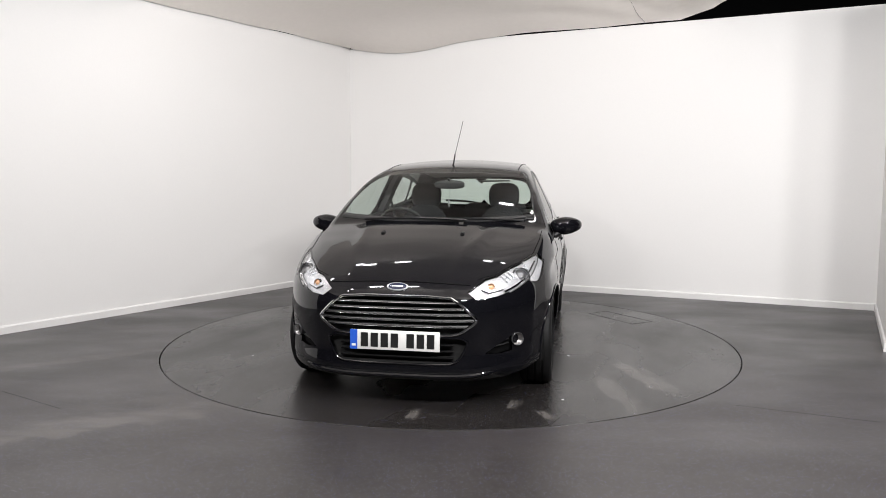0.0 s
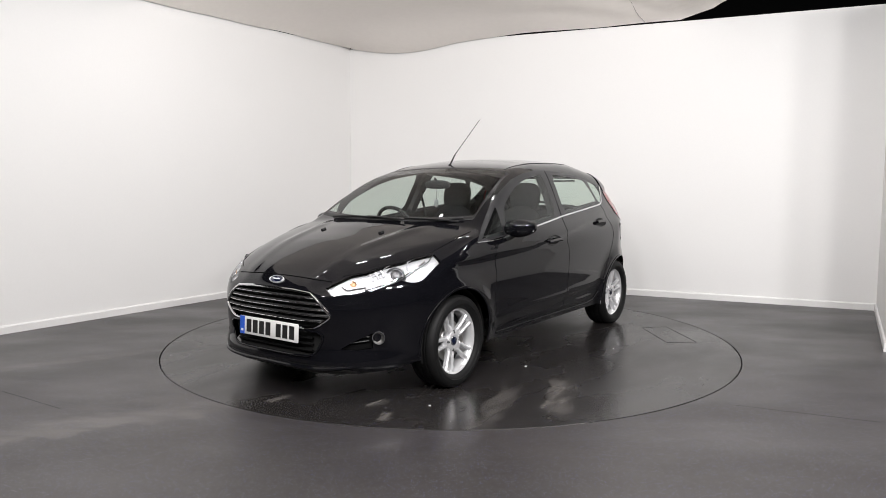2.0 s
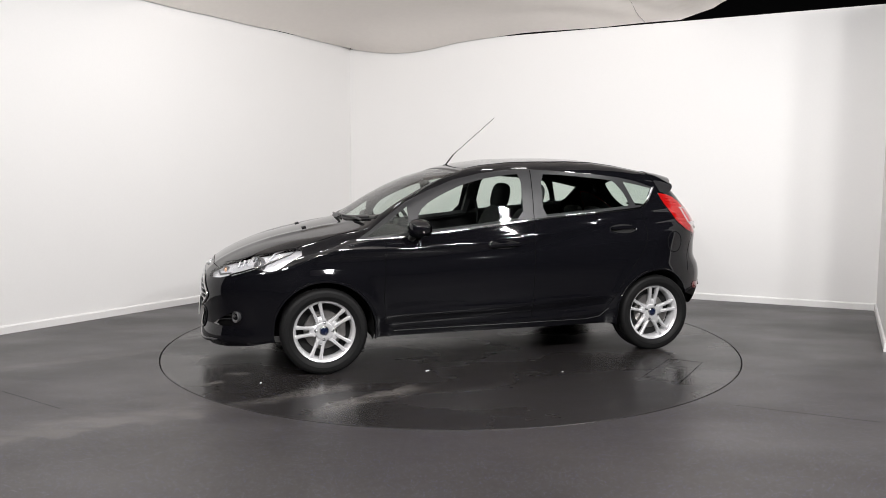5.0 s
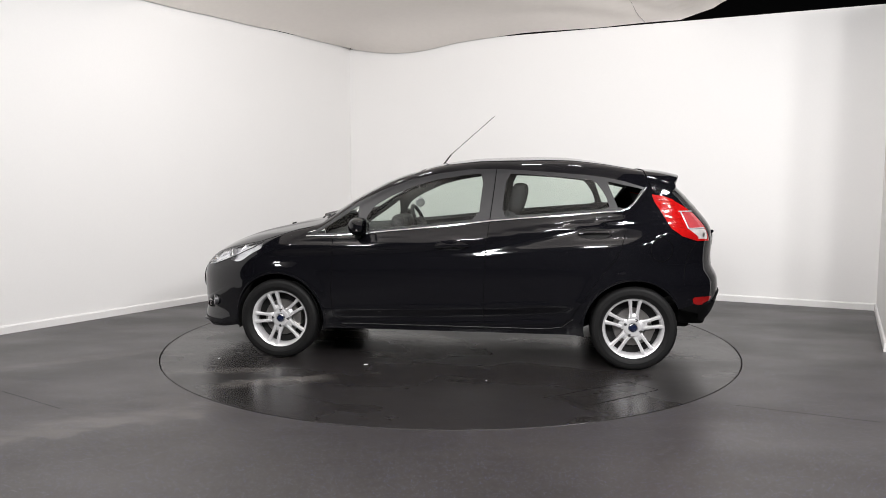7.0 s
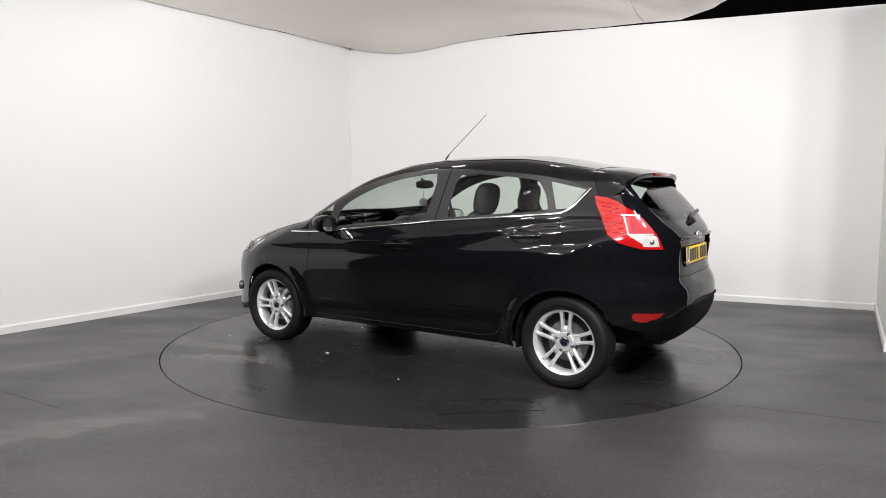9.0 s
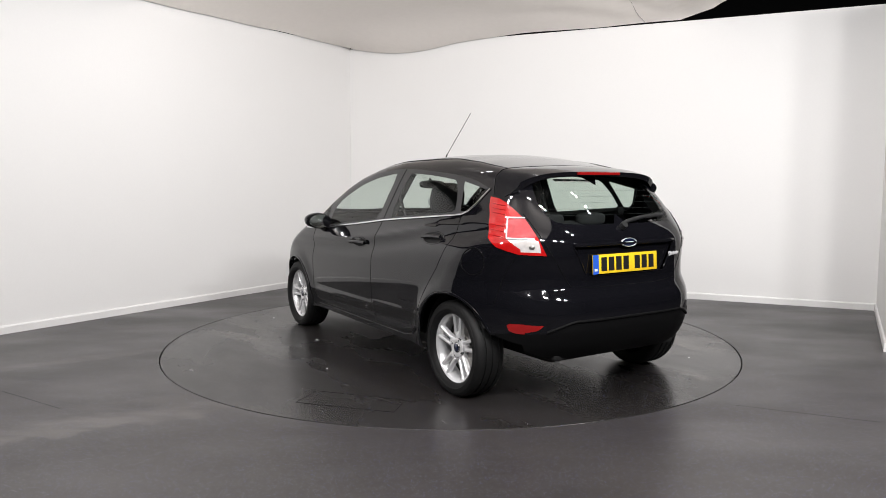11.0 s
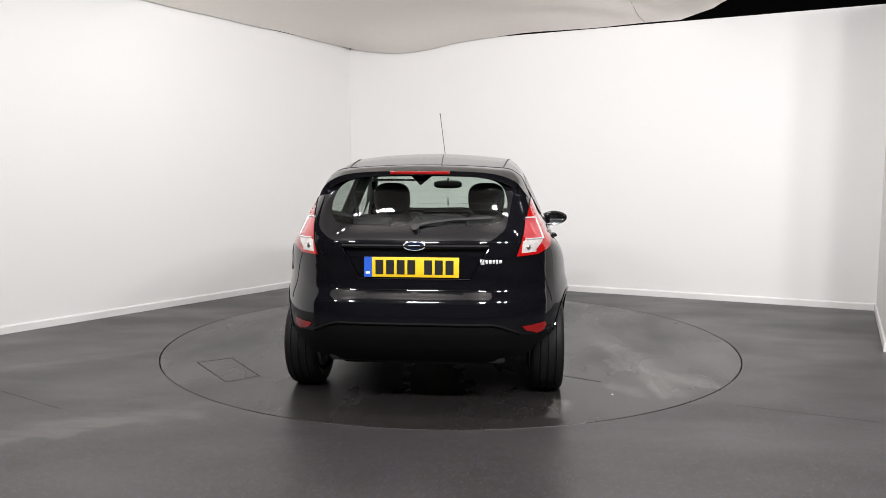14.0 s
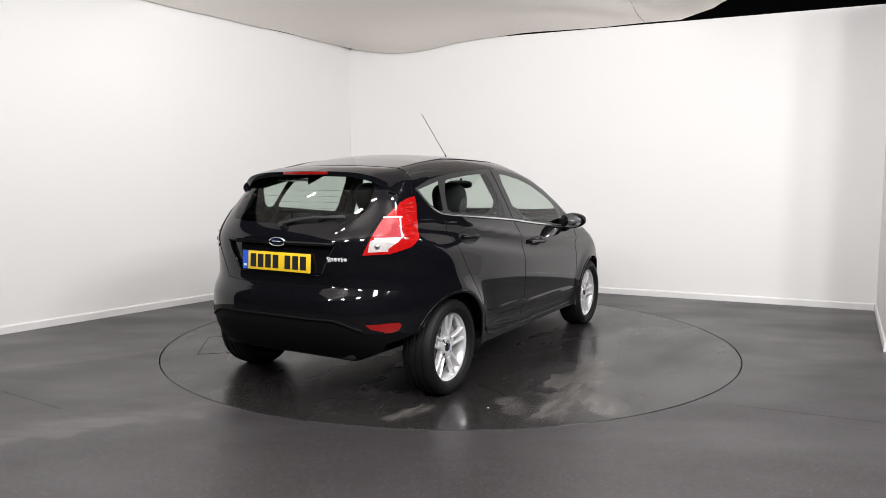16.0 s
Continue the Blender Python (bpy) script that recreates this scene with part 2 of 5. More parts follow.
def lathe(bm, profile, axis_m, seg=48, closed=False):
    """Turn a profile of (radius, along) about the local z axis of axis_m."""
    rings = []
    for r, a in profile:
        rings.append([bm.verts.new(axis_m @ Vector((r * math.cos(2 * math.pi * k / seg), r * math.sin(2 * math.pi * k / seg), a))) for k in range(seg)])
    pairs = list(zip(rings, rings[1:])) + ([(rings[-1], rings[0])] if closed else [])
    for a, b in pairs:
        for k in range(seg):
            bm.faces.new((a[k], a[(k + 1) % seg], b[(k + 1) % seg], b[k]))
    return rings


def tube(bm, pts, radius, seg=8, closed=False, flat=None):
    """Sweep a round (or flattened, by flat=(wide, thin, normals)) section along points."""
    pts = [Vector(p) for p in pts]
    n = len(pts)
    rings = []
    for i, p in enumerate(pts):
        a = pts[i - 1] if (i > 0 or closed) else pts[i]
        b = pts[(i + 1) % n] if (i < n - 1 or closed) else pts[i]
        d = (b - a).normalized()
        ref = Vector(flat[2][i]) if flat else (Vector((0, 0, 1)) if abs(d.z) < 0.9 else Vector((1, 0, 0)))
        side = d.cross(ref).normalized()
        up = side.cross(d).normalized()
        w, h = (flat[0], flat[1]) if flat else (radius, radius)
        rings.append([bm.verts.new(p + side * (w * math.cos(2 * math.pi * k / seg)) + up * (h * math.sin(2 * math.pi * k / seg))) for k in range(seg)])
    for i in range(n if closed else n - 1):
        a, b = rings[i], rings[(i + 1) % n]
        for k in range(seg):
            bm.faces.new((a[k], a[(k + 1) % seg], b[(k + 1) % seg], b[k]))
    if not closed:
        bm.faces.new(rings[0][::-1])
        bm.faces.new(rings[-1])


def densify(poly, step, closed=True):
    out = []
    n = len(poly)
    for i in range(n if closed else n - 1):
        a, b = np.array(poly[i], float), np.array(poly[(i + 1) % n], float)
        k = max(1, int(math.ceil(np.linalg.norm(b - a) / step)))
        out += [tuple(a + (b - a) * j / k) for j in range(k)]
    if not closed:
        out.append(tuple(map(float, poly[-1])))
    return out


def rounded(poly, passes=2, closed=True):
    """Corner cutting: a smooth line near the given corners."""
    for _ in range(passes):
        out = []
        n = len(poly)
        for i in range(n if closed else n - 1):
            a, b = np.array(poly[i], float), np.array(poly[(i + 1) % n], float)
            out += [tuple(a * 0.8 + b * 0.2), tuple(a * 0.2 + b * 0.8)]
        poly = out if closed else [tuple(map(float, poly[0]))] + out + [tuple(map(float, poly[-1]))]
    return poly


def inside(poly, pts):
    """Which of the points lie in the polygon."""
    pts = np.asarray(pts, float)
    res = np.zeros(len(pts), bool)
    p = np.asarray(poly, float)
    q = np.roll(p, -1, axis=0)
    for (x1, y1), (x2, y2) in zip(p, q):
        if y1 == y2:
            continue
        c = ((y1 > pts[:, 1]) != (y2 > pts[:, 1])) & (pts[:, 0] < (x2 - x1) * (pts[:, 1] - y1) / (y2 - y1) + x1)
        res ^= c
    return res


# ---------------------------------------------------------------- the place
CORNER, WL, WR = (-1.306, 3.702), (-4.98, -1.875), (4.239, 1.291)
WALL_H = 2.975


def wall(name, a, b, height, outward, thick=0.1):
    """An upright wall from a to b, with its thickness on the outward side."""
    a, b = Vector((*a, 0)), Vector((*b, 0))
    n = Vector(outward).normalized() * thick
    n.resize_3d()
    bm = bmesh.new()
    lower = [bm.verts.new(v) for v in (a, b, b + n, a + n)]
    upper = [bm.verts.new(v + Vector((0, 0, height))) for v in (a, b, b + n, a + n)]
    bm.faces.new(lower[::-1])
    bm.faces.new(upper)
    for k in range(4):
        bm.faces.new((lower[k], lower[(k + 1) % 4], upper[(k + 1) % 4], upper[k]))
    ob = part(name, bm, M_WALL, smooth=False)
    return tagged(ob, "smooth white painted studio partition wall", "wall", kind="structure")


def baseboard(a, b, inward):
    a, b = Vector((*a, 0)), Vector((*b, 0))
    d = (b - a).normalized()
    n = Vector((*inward, 0)).normalized()
    bm = bmesh.new()
    prof = [(0.0, 0.0), (0.016, 0.0), (0.016, 0.058), (0.010, 0.068), (0.0, 0.070)]
    ends = [[bm.verts.new(e + n * u + Vector((0, 0, v))) for u, v in prof] for e in (a, b)]
    for k in range(len(prof)):
        j = (k + 1) % len(prof)
        bm.faces.new((ends[0][k], ends[0][j], ends[1][j], ends[1][k]))
    bm.faces.new(ends[0])
    bm.faces.new(ends[1][::-1])
    ob = part("baseboard", bm, M_BASE, smooth=False)
    return tagged(ob, "low white painted baseboard along the wall foot", "baseboard", kind="structure")


def unit(a, b):
    d = np.array(b, float) - np.array(a, float)
    return d / np.linalg.norm(d)


dl, dr = unit(CORNER, WL), unit(CORNER, WR)
nl, nr = np.array([dl[1], -dl[0]]), np.array([-dr[1], dr[0]])   # towards the outside
RIGHT_END = (WR[0] - 0.479 * 2.0, WR[1] - 0.878 * 2.0)
nn = np.array([0.878, -0.479])
wall("wall_west", CORNER, WL, WALL_H + 0.02, nl if nl[0] < 0 else -nl)
wall("wall_north", CORNER, WR, WALL_H, nr if nr[1] > 0 else -nr)
wall("wall_east", WR, RIGHT_END, WALL_H, nn)
baseboard(CORNER, WL, -(nl if nl[0] < 0 else -nl))
baseboard(CORNER, WR, -(nr if nr[1] > 0 else -nr))
baseboard(WR, RIGHT_END, -nn)

TABLE_R = 2.213


def build_floor():
    """One sheet with a round opening for the turntable."""
    n, verts, faces = 160, [], []
    for k in range(n):
        a = 2 * math.pi * k / n
        c, s = math.cos(a), math.sin(a)
        q = 13.0 / max(abs(c), abs(s))
        verts += [(c * (TABLE_R + 0.007), s * (TABLE_R + 0.007), 0), (c * (TABLE_R + 0.007), s * (TABLE_R + 0.007), -0.05),
                  (c * 4.5, s * 4.5, 0), (c * q, s * q, 0)]
    for k in range(n):
        i, j = 4 * k, 4 * ((k + 1) % n)
        faces += [(i + 1, j + 1, j, i), (i, j, j + 2, i + 2), (i + 2, j + 2, j + 3, i + 3)]
    ob = mesh_object("floor", verts, faces, M_FLOOR, smooth=False)
    return tagged(ob, "dark grey flecked vinyl floor with dusty smears", "floor", kind="structure")


floor = build_floor()
for pts in (((1.64, -1.78), (2.29, -2.06)), ((-2.71, -1.57), (-2.16, -1.91))):      # butt joints of the vinyl
    bm = bmesh.new()
    tube(bm, [(x, y, -0.0004) for x, y in pts], 0.0011, 6)
    part("vinyl_joint", bm, M_GAP, floor)
bm = bmesh.new()
bmesh.ops.create_circle(bm, cap_ends=True, segments=64, radius=TABLE_R + 0.2, matrix=pose(0, 0, -0.05))
tagged(part("pit", bm, M_GAP, smooth=False), "dark pit under the turntable's edge", "pit", kind="structure")


def build_hall():
    """The dark hall that closes the place round the studio walls; its unseen south wall is coloured paler, as if lit.
    """
    a, h = 13.0, 6.0
    b = 8.6
    v = [(-a, -b, 0), (a, -b, 0), (a, a, 0), (-a, a, 0), (-a, -b, h), (a, -b, h), (a, a, h), (-a, a, h)]
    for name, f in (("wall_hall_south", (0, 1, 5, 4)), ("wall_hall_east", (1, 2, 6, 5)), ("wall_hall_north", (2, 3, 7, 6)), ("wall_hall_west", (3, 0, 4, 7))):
        tagged(mesh_object(name, [v[i] for i in f], [(3, 2, 1, 0)], M_HALL_LIT if name.endswith("south") else M_HALL, smooth=False), "plain wall of the surrounding hall", "wall", kind="structure")
    tagged(mesh_object("ceiling", [v[i] for i in (4, 5, 6, 7)], [(0, 1, 2, 3)], M_HALL, smooth=False), "unlit dark roof of the surrounding hall", "ceiling", kind="structure")


build_hall()


def build_sheet():
    """Sagging white cloth stretched as a low ceiling over the walls."""
    verts, faces = [], []
    nu, nv = 90, 120
    o = np.array(CORNER)
    for i in range(nu + 1):
        for j in range(nv + 1):
            u, v = i / nu, j / nv                  # u along the north wall, v along the west wall
            near = 1 - math.exp(-(v * 9.6) / 0.35)
            a, c = u * 4.5, v * 9.6
            p = o + dr * (0.02 + u * (4.08 + 1.0 * near)) + dl * (0.02 + min(c, 3.0)) + np.array([-0.12, -0.99]) * max(0.0, c - 3.0)
                          # metres from the west wall and from the north wall
            z = 2.985 + 0.30 * (1 - math.exp(-c / 0.8)) * (1 - math.exp(-a / 0.55)) + 0.02 * c * (1 - math.exp(-a / 0.4))
            z -= 0.115 * math.exp(-((a - 0.75) / 0.95) ** 2 - (c / 0.5) ** 2) * (1 - math.exp(-a / 0.25))
            z += 0.016 * noise.noise(Vector((a * 1.3, c * 1.3, 0))) * min(1, c + a)
            fan = math.atan2(c + 0.15, 4.6 - a)                # folds fan out from the sheet's far corner
            z += (0.012 + 0.012 * min(1, max(0, a - 2.9))) * math.sin(30 * fan + 2.0 * noise.noise(Vector((a, c, 3)))) * min(1, max(0, a - 1.6)) * math.exp(-c * 0.35) * min(1, c * 3)
            verts.append((p[0], p[1], z))
    for i in range(nu):
        for j in range(nv):
            a = i * (nv + 1) + j
            faces.append((a, a + 1, a + nv + 2, a + nv + 1))
    ob = mesh_object("ceiling_sheet", verts, faces, M_SHEET)
    return tagged(ob, "sagging white cloth sheet hung as a ceiling", "sheet")


sheet = build_sheet()
bm = bmesh.new()
line = []
for k in range(0, 13):
    at = 67 + 15 * math.exp(-k / 3.1)
    low, share = int(at), at - int(at)
    line.append(tuple(sheet.data.vertices[low * 121 + k].co.lerp(sheet.data.vertices[(low + 1) * 121 + k].co, share)))
tube(bm, line, 0.0045, 6)
part("seam", bm, material("sheet_seam", (0.45, 0.42, 0.39), 0.8, grain=0.2, scale=80), sheet, "stitched seam")
# ---------------------------------------------------------------- turntable
PHI0, RATE = -100.12, -12.461                      # heading at the start, degrees a second
OFF = (-0.1145, 0.0355)                            # the car's middle on the turntable


def build_turntable():
    table = new("turntable")
    tagged(table, "round dark vinyl turntable flush with the floor", "turntable")
    bm = bmesh.new()
    lathe(bm, [(0.0005, 0.0), (0.8, 0.0), (1.6, 0.0), (TABLE_R - 0.004, 0.0), (TABLE_R, -0.004), (TABLE_R, -0.045)], Matrix.Identity(4), 160)
    part("disc", bm, M_TABLE, table)
    bm = bmesh.new()
    quad = [(-1.00, 1.70), (-1.46, 1.305), (-1.30, 1.145), (-0.85, 1.51)]
    tube(bm, [(x, y, -0.0008) for x, y in quad], 0.0026, 6, True)
    part("hatch_seam", bm, M_GAP, table)
    bm = bmesh.new()
    tube(bm, [(-1.10, -0.83, -0.0008), (-1.23, -1.07, -0.0008)], 0.0026, 6)
    part("hatch_seam", bm, M_GAP, table)
    return table


table = build_turntable()

scraps = []
for x, y, w, h, a in ((0.463, 0.968, 0.028, 0.014, 20), (1.55, 0.95, 0.014, 0.010, 70), (-0.4, 1.25, 0.011, 0.008, 10), (-1.5, -1.1, 0.012, 0.009, 40), (0.9, -1.3, 0.012, 0.010, 0)):
    bm = bmesh.new()
    box(bm, (-w / 2, -h / 2, 0.0), (w / 2, h / 2, 0.004), 0.001, pose(x, y, 0, 0, 0, a))
    scraps.append(tagged(part("paper_scrap", bm, M_PAPER), "tiny white paper scrap lying on the turntable", "litter", "paper scraps"))
# ---------------------------------------------------------------- the car's outer form
# Car space: x forward from the middle of the wheelbase, y to its left, z up from the ground.
AXLE_F, AXLE_R, HUB_Z, TYRE_R = 1.2445, -1.2445, 0.288, 0.288


def curve(points, blur=0.03):
    """A smooth line through points (t, value)."""
    pts = sorted(points)
    xs = np.array([p[0] for p in pts], float)
    ys = np.array([p[1] for p in pts], float)
    t = np.linspace(xs[0] - 0.3, xs[-1] + 0.3, 1600)
    y = np.interp(t, xs, ys)
    y = np.where(t < xs[0], ys[0] + (t - xs[0]) * (ys[1] - ys[0]) / (xs[1] - xs[0]), y)
    y = np.where(t > xs[-1], ys[-1] + (t - xs[-1]) * (ys[-1] - ys[-2]) / (xs[-1] - xs[-2]), y)
    h = t[1] - t[0]
    k = int(3 * blur / h) + 1
    g = np.exp(-0.5 * (np.arange(-k, k + 1) * h / blur) ** 2)
    g /= g.sum()
    y = np.convolve(np.pad(y, k, mode="reflect", reflect_type="odd"), g, mode="valid")
    return lambda v: np.interp(v, t, y)


SIDE_W = curve([(0.10, 0.775), (0.22, 0.808), (0.35, 0.832), (0.45, 0.843), (0.55, 0.850), (0.65, 0.854), (0.75, 0.852), (0.85, 0.840),
                (0.93, 0.812), (1.00, 0.774), (1.10, 0.732), (1.20, 0.688), (1.30, 0.640), (1.40, 0.588), (1.50, 0.53)], 0.03)
TAPER = curve([(-2.2, -0.07), (-1.8, -0.03), (-1.4, 0.0), (-1.0, 0.004), (0.9, 0.0), (1.3, -0.012), (1.7, -0.045), (2.1, -0.10)], 0.12)
CABIN_TAPER = curve([(-2.2, -0.15), (-1.8, -0.10), (-1.4, -0.055), (-1.0, -0.022), (-0.5, -0.004), (0.0, 0.004), (0.5, 0.008), (1.0, 0.0), (1.6, -0.03)], 0.12)
SHOULDER = curve([(-1.9, 1.06), (-1.26, 1.043), (-0.83, 0.985), (-0.52, 0.938), (-0.21, 0.893), (0.26, 0.848), (0.73, 0.824), (0.95, 0.818), (1.5, 0.80)], 0.1)
LOWLINE = curve([(-1.9, 0.56), (-1.0, 0.46), (-0.6, 0.425), (0.0, 0.395), (0.8, 0.37), (1.9, 0.36)], 0.1)
TOP_Z = curve([(2.30, 0.500), (2.10, 0.645), (2.0, 0.712), (1.92, 0.763), (1.80, 0.824), (1.69, 0.866), (1.57, 0.900), (1.46, 0.928), (1.34, 0.955), (1.23, 0.981),
               (1.12, 1.003), (1.03, 1.022), (0.96, 1.067), (0.89, 1.111), (0.78, 1.181), (0.66, 1.247), (0.55, 1.301), (0.44, 1.347), (0.32, 1.381), (0.21, 1.410),
               (0.10, 1.426), (-0.13, 1.444), (-0.35, 1.449), (-0.58, 1.452), (-0.80, 1.448), (-1.02, 1.430), (-1.25, 1.400), (-1.47, 1.365), (-1.70, 1.320), (-2.1, 1.250)], 0.03)
CROWN = curve([(-2.0, 0.10), (-0.5, 0.085), (0.3, 0.065), (0.9, 0.07), (1.2, 0.09), (1.5, 0.08), (1.8, 0.11), (2.1, 0.17)], 0.12)
NOSE_X = curve([(0.0, 1.80), (0.12, 1.95), (0.18, 2.03), (0.215, 2.06), (0.26, 2.055), (0.31, 2.04), (0.36, 2.04), (0.44, 2.047), (0.52, 2.052), (0.58, 2.05),
                (0.64, 2.032), (0.68, 2.008), (0.72, 1.972), (0.76, 1.92), (0.82, 1.80), (0.9, 1.6)], 0.018)
TAIL_X = curve([(0.0, -1.55), (0.20, -1.72), (0.28, -1.815), (0.36, -1.878), (0.45, -1.912), (0.55, -1.918), (0.62, -1.908), (0.665, -1.882), (0.70, -1.858), (0.78, -1.857),
                (0.88, -1.865), (0.95, -1.858), (1.0, -1.832), (1.03, -1.808), (1.10, -1.748), (1.20, -1.655), (1.30, -1.545), (1.40, -1.42), (1.5, -1.3)], 0.018)


def smax(a, b, k):
    h = np.maximum(k - np.abs(a - b), 0) / k
    return np.maximum(a, b) + h * h * k * 0.25


def side_w(x, z):
    w = SIDE_W(z)
    s = 1 / (1 + np.exp(-(z - 0.97) / 0.04))
    w = w + TAPER(x) * (1 - s) + CABIN_TAPER(x) * s
    fade = 1 / (1 + np.exp((np.abs(x + 0.1) - 1.45) / 0.12))
    dz = z - SHOULDER(x)
    w = w + fade * (0.008 * np.exp(-(dz / 0.024) ** 2) - 0.013 * np.exp(-((dz + 0.07) / 0.05) ** 2))
    dl_ = z - LOWLINE(x)
    mid = 1 / (1 + np.exp((np.abs(x) - 0.80) / 0.06))
    w = w + mid * (0.010 * np.exp(-(dl_ / 0.030) ** 2) - 0.016 * np.exp(-((dl_ + 0.06) / 0.05) ** 2))
    for ax in (AXLE_F, AXLE_R):
        r = np.hypot(x - ax, z - HUB_Z)
        w = w + (0.016 if ax > 0 else 0.022) * np.exp(-((r - 0.35) / 0.06) ** 2)
    return w


def top_z(x, y):
    z = TOP_Z(x + 0.16 * y * y) - CROWN(x) * y * y
    on = 1 / (1 + np.exp(-(x - 1.10) / 0.04))
    line = 0.30 + 0.16 * (1.9 - x)                    # the bonnet's two raised creases
    return z + on * 0.009 * np.exp(-((np.abs(y) - line) / 0.045) ** 2)


def body_f(x, y, z):
    """Below zero inside the car."""
    y = np.abs(y)
    f = smax(y - side_w(x, z), z - top_z(x, y), 0.07)
    f = smax(f, x - (NOSE_X(z) - 1.12 * y ** 3.9), 0.05)
    f = smax(f, (TAIL_X(z) + 1.15 * y ** 4.6) - x, 0.09)
    return f


def surf(axis, a, b, sign=1):
    """Points on the skin, met along an axis (0, 1 or 2); a and b are the other two coordinates."""
    a, b = np.asarray(a, float), np.asarray(b, float)
    lo = np.zeros_like(a) if axis < 2 else np.full_like(a, 0.3)
    hi = np.full_like(a, {0: 2.6, 1: 1.4, 2: 2.0}[axis])

    def pts(v):
        return {0: (sign * v, a, b), 1: (a, v, b), 2: (a, b, v)}[axis]
    for _ in range(42):
        m = (lo + hi) / 2
        out = body_f(*pts(m)) > 0
        hi = np.where(out, m, hi)
        lo = np.where(out, lo, m)
    return np.stack(pts((lo + hi) / 2), -1)


def skin_normal(p):
    e = 0.004
    g = np.stack([body_f(p[:, 0] + e * (k == 0), p[:, 1] + e * (k == 1), p[:, 2] + e * (k == 2)) -
                  body_f(p[:, 0] - e * (k == 0), p[:, 1] - e * (k == 1), p[:, 2] - e * (k == 2)) for k in range(3)], -1)
    return g / np.linalg.norm(g, axis=1)[:, None]


from mathutils.geometry import delaunay_2d_cdt


def cut(axis, border, shapes, step, sign=1):
    """Cut a stretch of the skin into named pieces. border and shapes (name, outline) lie in the plane across the axis;
    a later shape wins. Gives name: (points, triangles, normals)."""
    border = densify(border, step)
    verts, edges = [], []
    for poly in [border] + [densify(s, step * 0.8) for _, s in shapes]:
        k = len(verts)
        verts += poly
        edges += [(k + i, k + (i + 1) % len(poly)) for i in range(len(poly))]
    b = np.array(border)
    gx, gy = np.meshgrid(np.arange(b[:, 0].min() + step * 0.37, b[:, 0].max(), step), np.arange(b[:, 1].min() + step * 0.41, b[:, 1].max(), step))
    gx = gx + 0.5 * step * (np.arange(gx.shape[0]) % 2)[:, None]
    g = np.stack([gx.ravel(), gy.ravel()], -1)
    g = g[inside(border, g)]
    v2 = np.array(verts)
    keep = np.ones(len(g), bool)
    for i in range(0, len(v2), 400):
        d = np.abs(g[:, None, :] - v2[None, i:i + 400, :]).max(-1).min(1)
        keep &= d > step * 0.35
    verts += [tuple(q) for q in g[keep]]
    ov, _, of, *_ = delaunay_2d_cdt([Vector(q) for q in verts], edges, [], 0, 1e-5)
    ov = np.array([tuple(q) for q in ov])
    of = np.array([tuple(f) for f in of if len(f) == 3])
    cen = ov[of].mean(1)
    ok = inside(border, cen)
    of, cen = of[ok], cen[ok]
    owner = np.zeros(len(of), int)
    for i, (_, s) in enumerate(shapes):
        owner[inside(s, cen)] = i + 1
    p3 = surf(axis, ov[:, 0], ov[:, 1], sign)
    nr_ = skin_normal(p3)
    res = {}
    for i, name in enumerate(["rest"] + [s[0] for s in shapes]):
        f = of[owner == i]
        if not len(f):
            continue
        ids, inv = np.unique(f, return_inverse=True)
        f = inv.reshape(-1, 3)
        pp, n3 = p3[ids], nr_[ids]
        tn = np.cross(pp[f[:, 1]] - pp[f[:, 0]], pp[f[:, 2]] - pp[f[:, 0]])
        flip = (tn * n3[f[:, 0]]).sum(1) < 0
        f[flip] = f[flip][:, ::-1]
        if name in res:
            q = res[name]
            res[name] = (np.vstack([q[0], pp]), np.vstack([q[1], f + len(q[0])]), np.vstack([q[2], n3]))
        else:
            res[name] = (pp, f, n3)
    return res


def mirrored(piece):
    p, f, n = piece
    k = np.array([1, -1, 1])
    return p * k, f[:, ::-1], n * k


def joined(*pieces):
    ps, fs, ns, k = [], [], [], 0
    for p, f, n in pieces:
        ps.append(p)
        fs.append(f + k)
        ns.append(n)
        k += len(p)
    return np.vstack(ps), np.vstack(fs), np.vstack(ns)


def pushed(piece, d):
    p, f, n = piece
    return p + n * d, f, n


# lines where the side, top, front and rear stretches meet
XS = 1.84


def edge_y(x):
    """Half width at which side and top meet."""
    x = np.asarray(x, float)
    y = np.full_like(x, 0.7)
    for _ in range(60):
        y = 0.5 * y + 0.5 * side_w(x, top_z(x, y))
    y = y - 0.022
    t = np.clip((x - 1.50) / (XS - 1.50), 0, 1)
    return y * (1 - t * t) + 0.527 * t * t


def tail_x(z):
    return TAIL_X(np.asarray(z, float)) + 0.17


ex = np.linspace(XS, -1.33, 90)
edge3 = surf(2, ex, edge_y(ex))                         # side and top
zt_end = edge3[-1, 2]
tz = np.linspace(0.375, zt_end, 60)
tx = tail_x(tz)
tx += (ex[-1] - tx[-1]) * np.clip((tz - 1.1) / (zt_end - 1.1), 0, 1) ** 2
tail3 = surf(1, tx, tz)                                 # side and rear
sz = np.linspace(0.185, edge3[0, 2], 30)
nose3 = surf(1, np.full(30, XS), sz)                    # side and front
ny = np.linspace(0.0, 0.527, 24)
lip3 = surf(2, 1.93 - (1.93 - XS) * (ny / 0.527) ** 3.2, ny)      # top and front
ry = np.linspace(0.0, edge3[-1, 1], 24)
hatch3 = surf(2, -1.40 + (ex[-1] + 1.40) * (ry / ry[-1]) ** 3, ry)    # top and rear


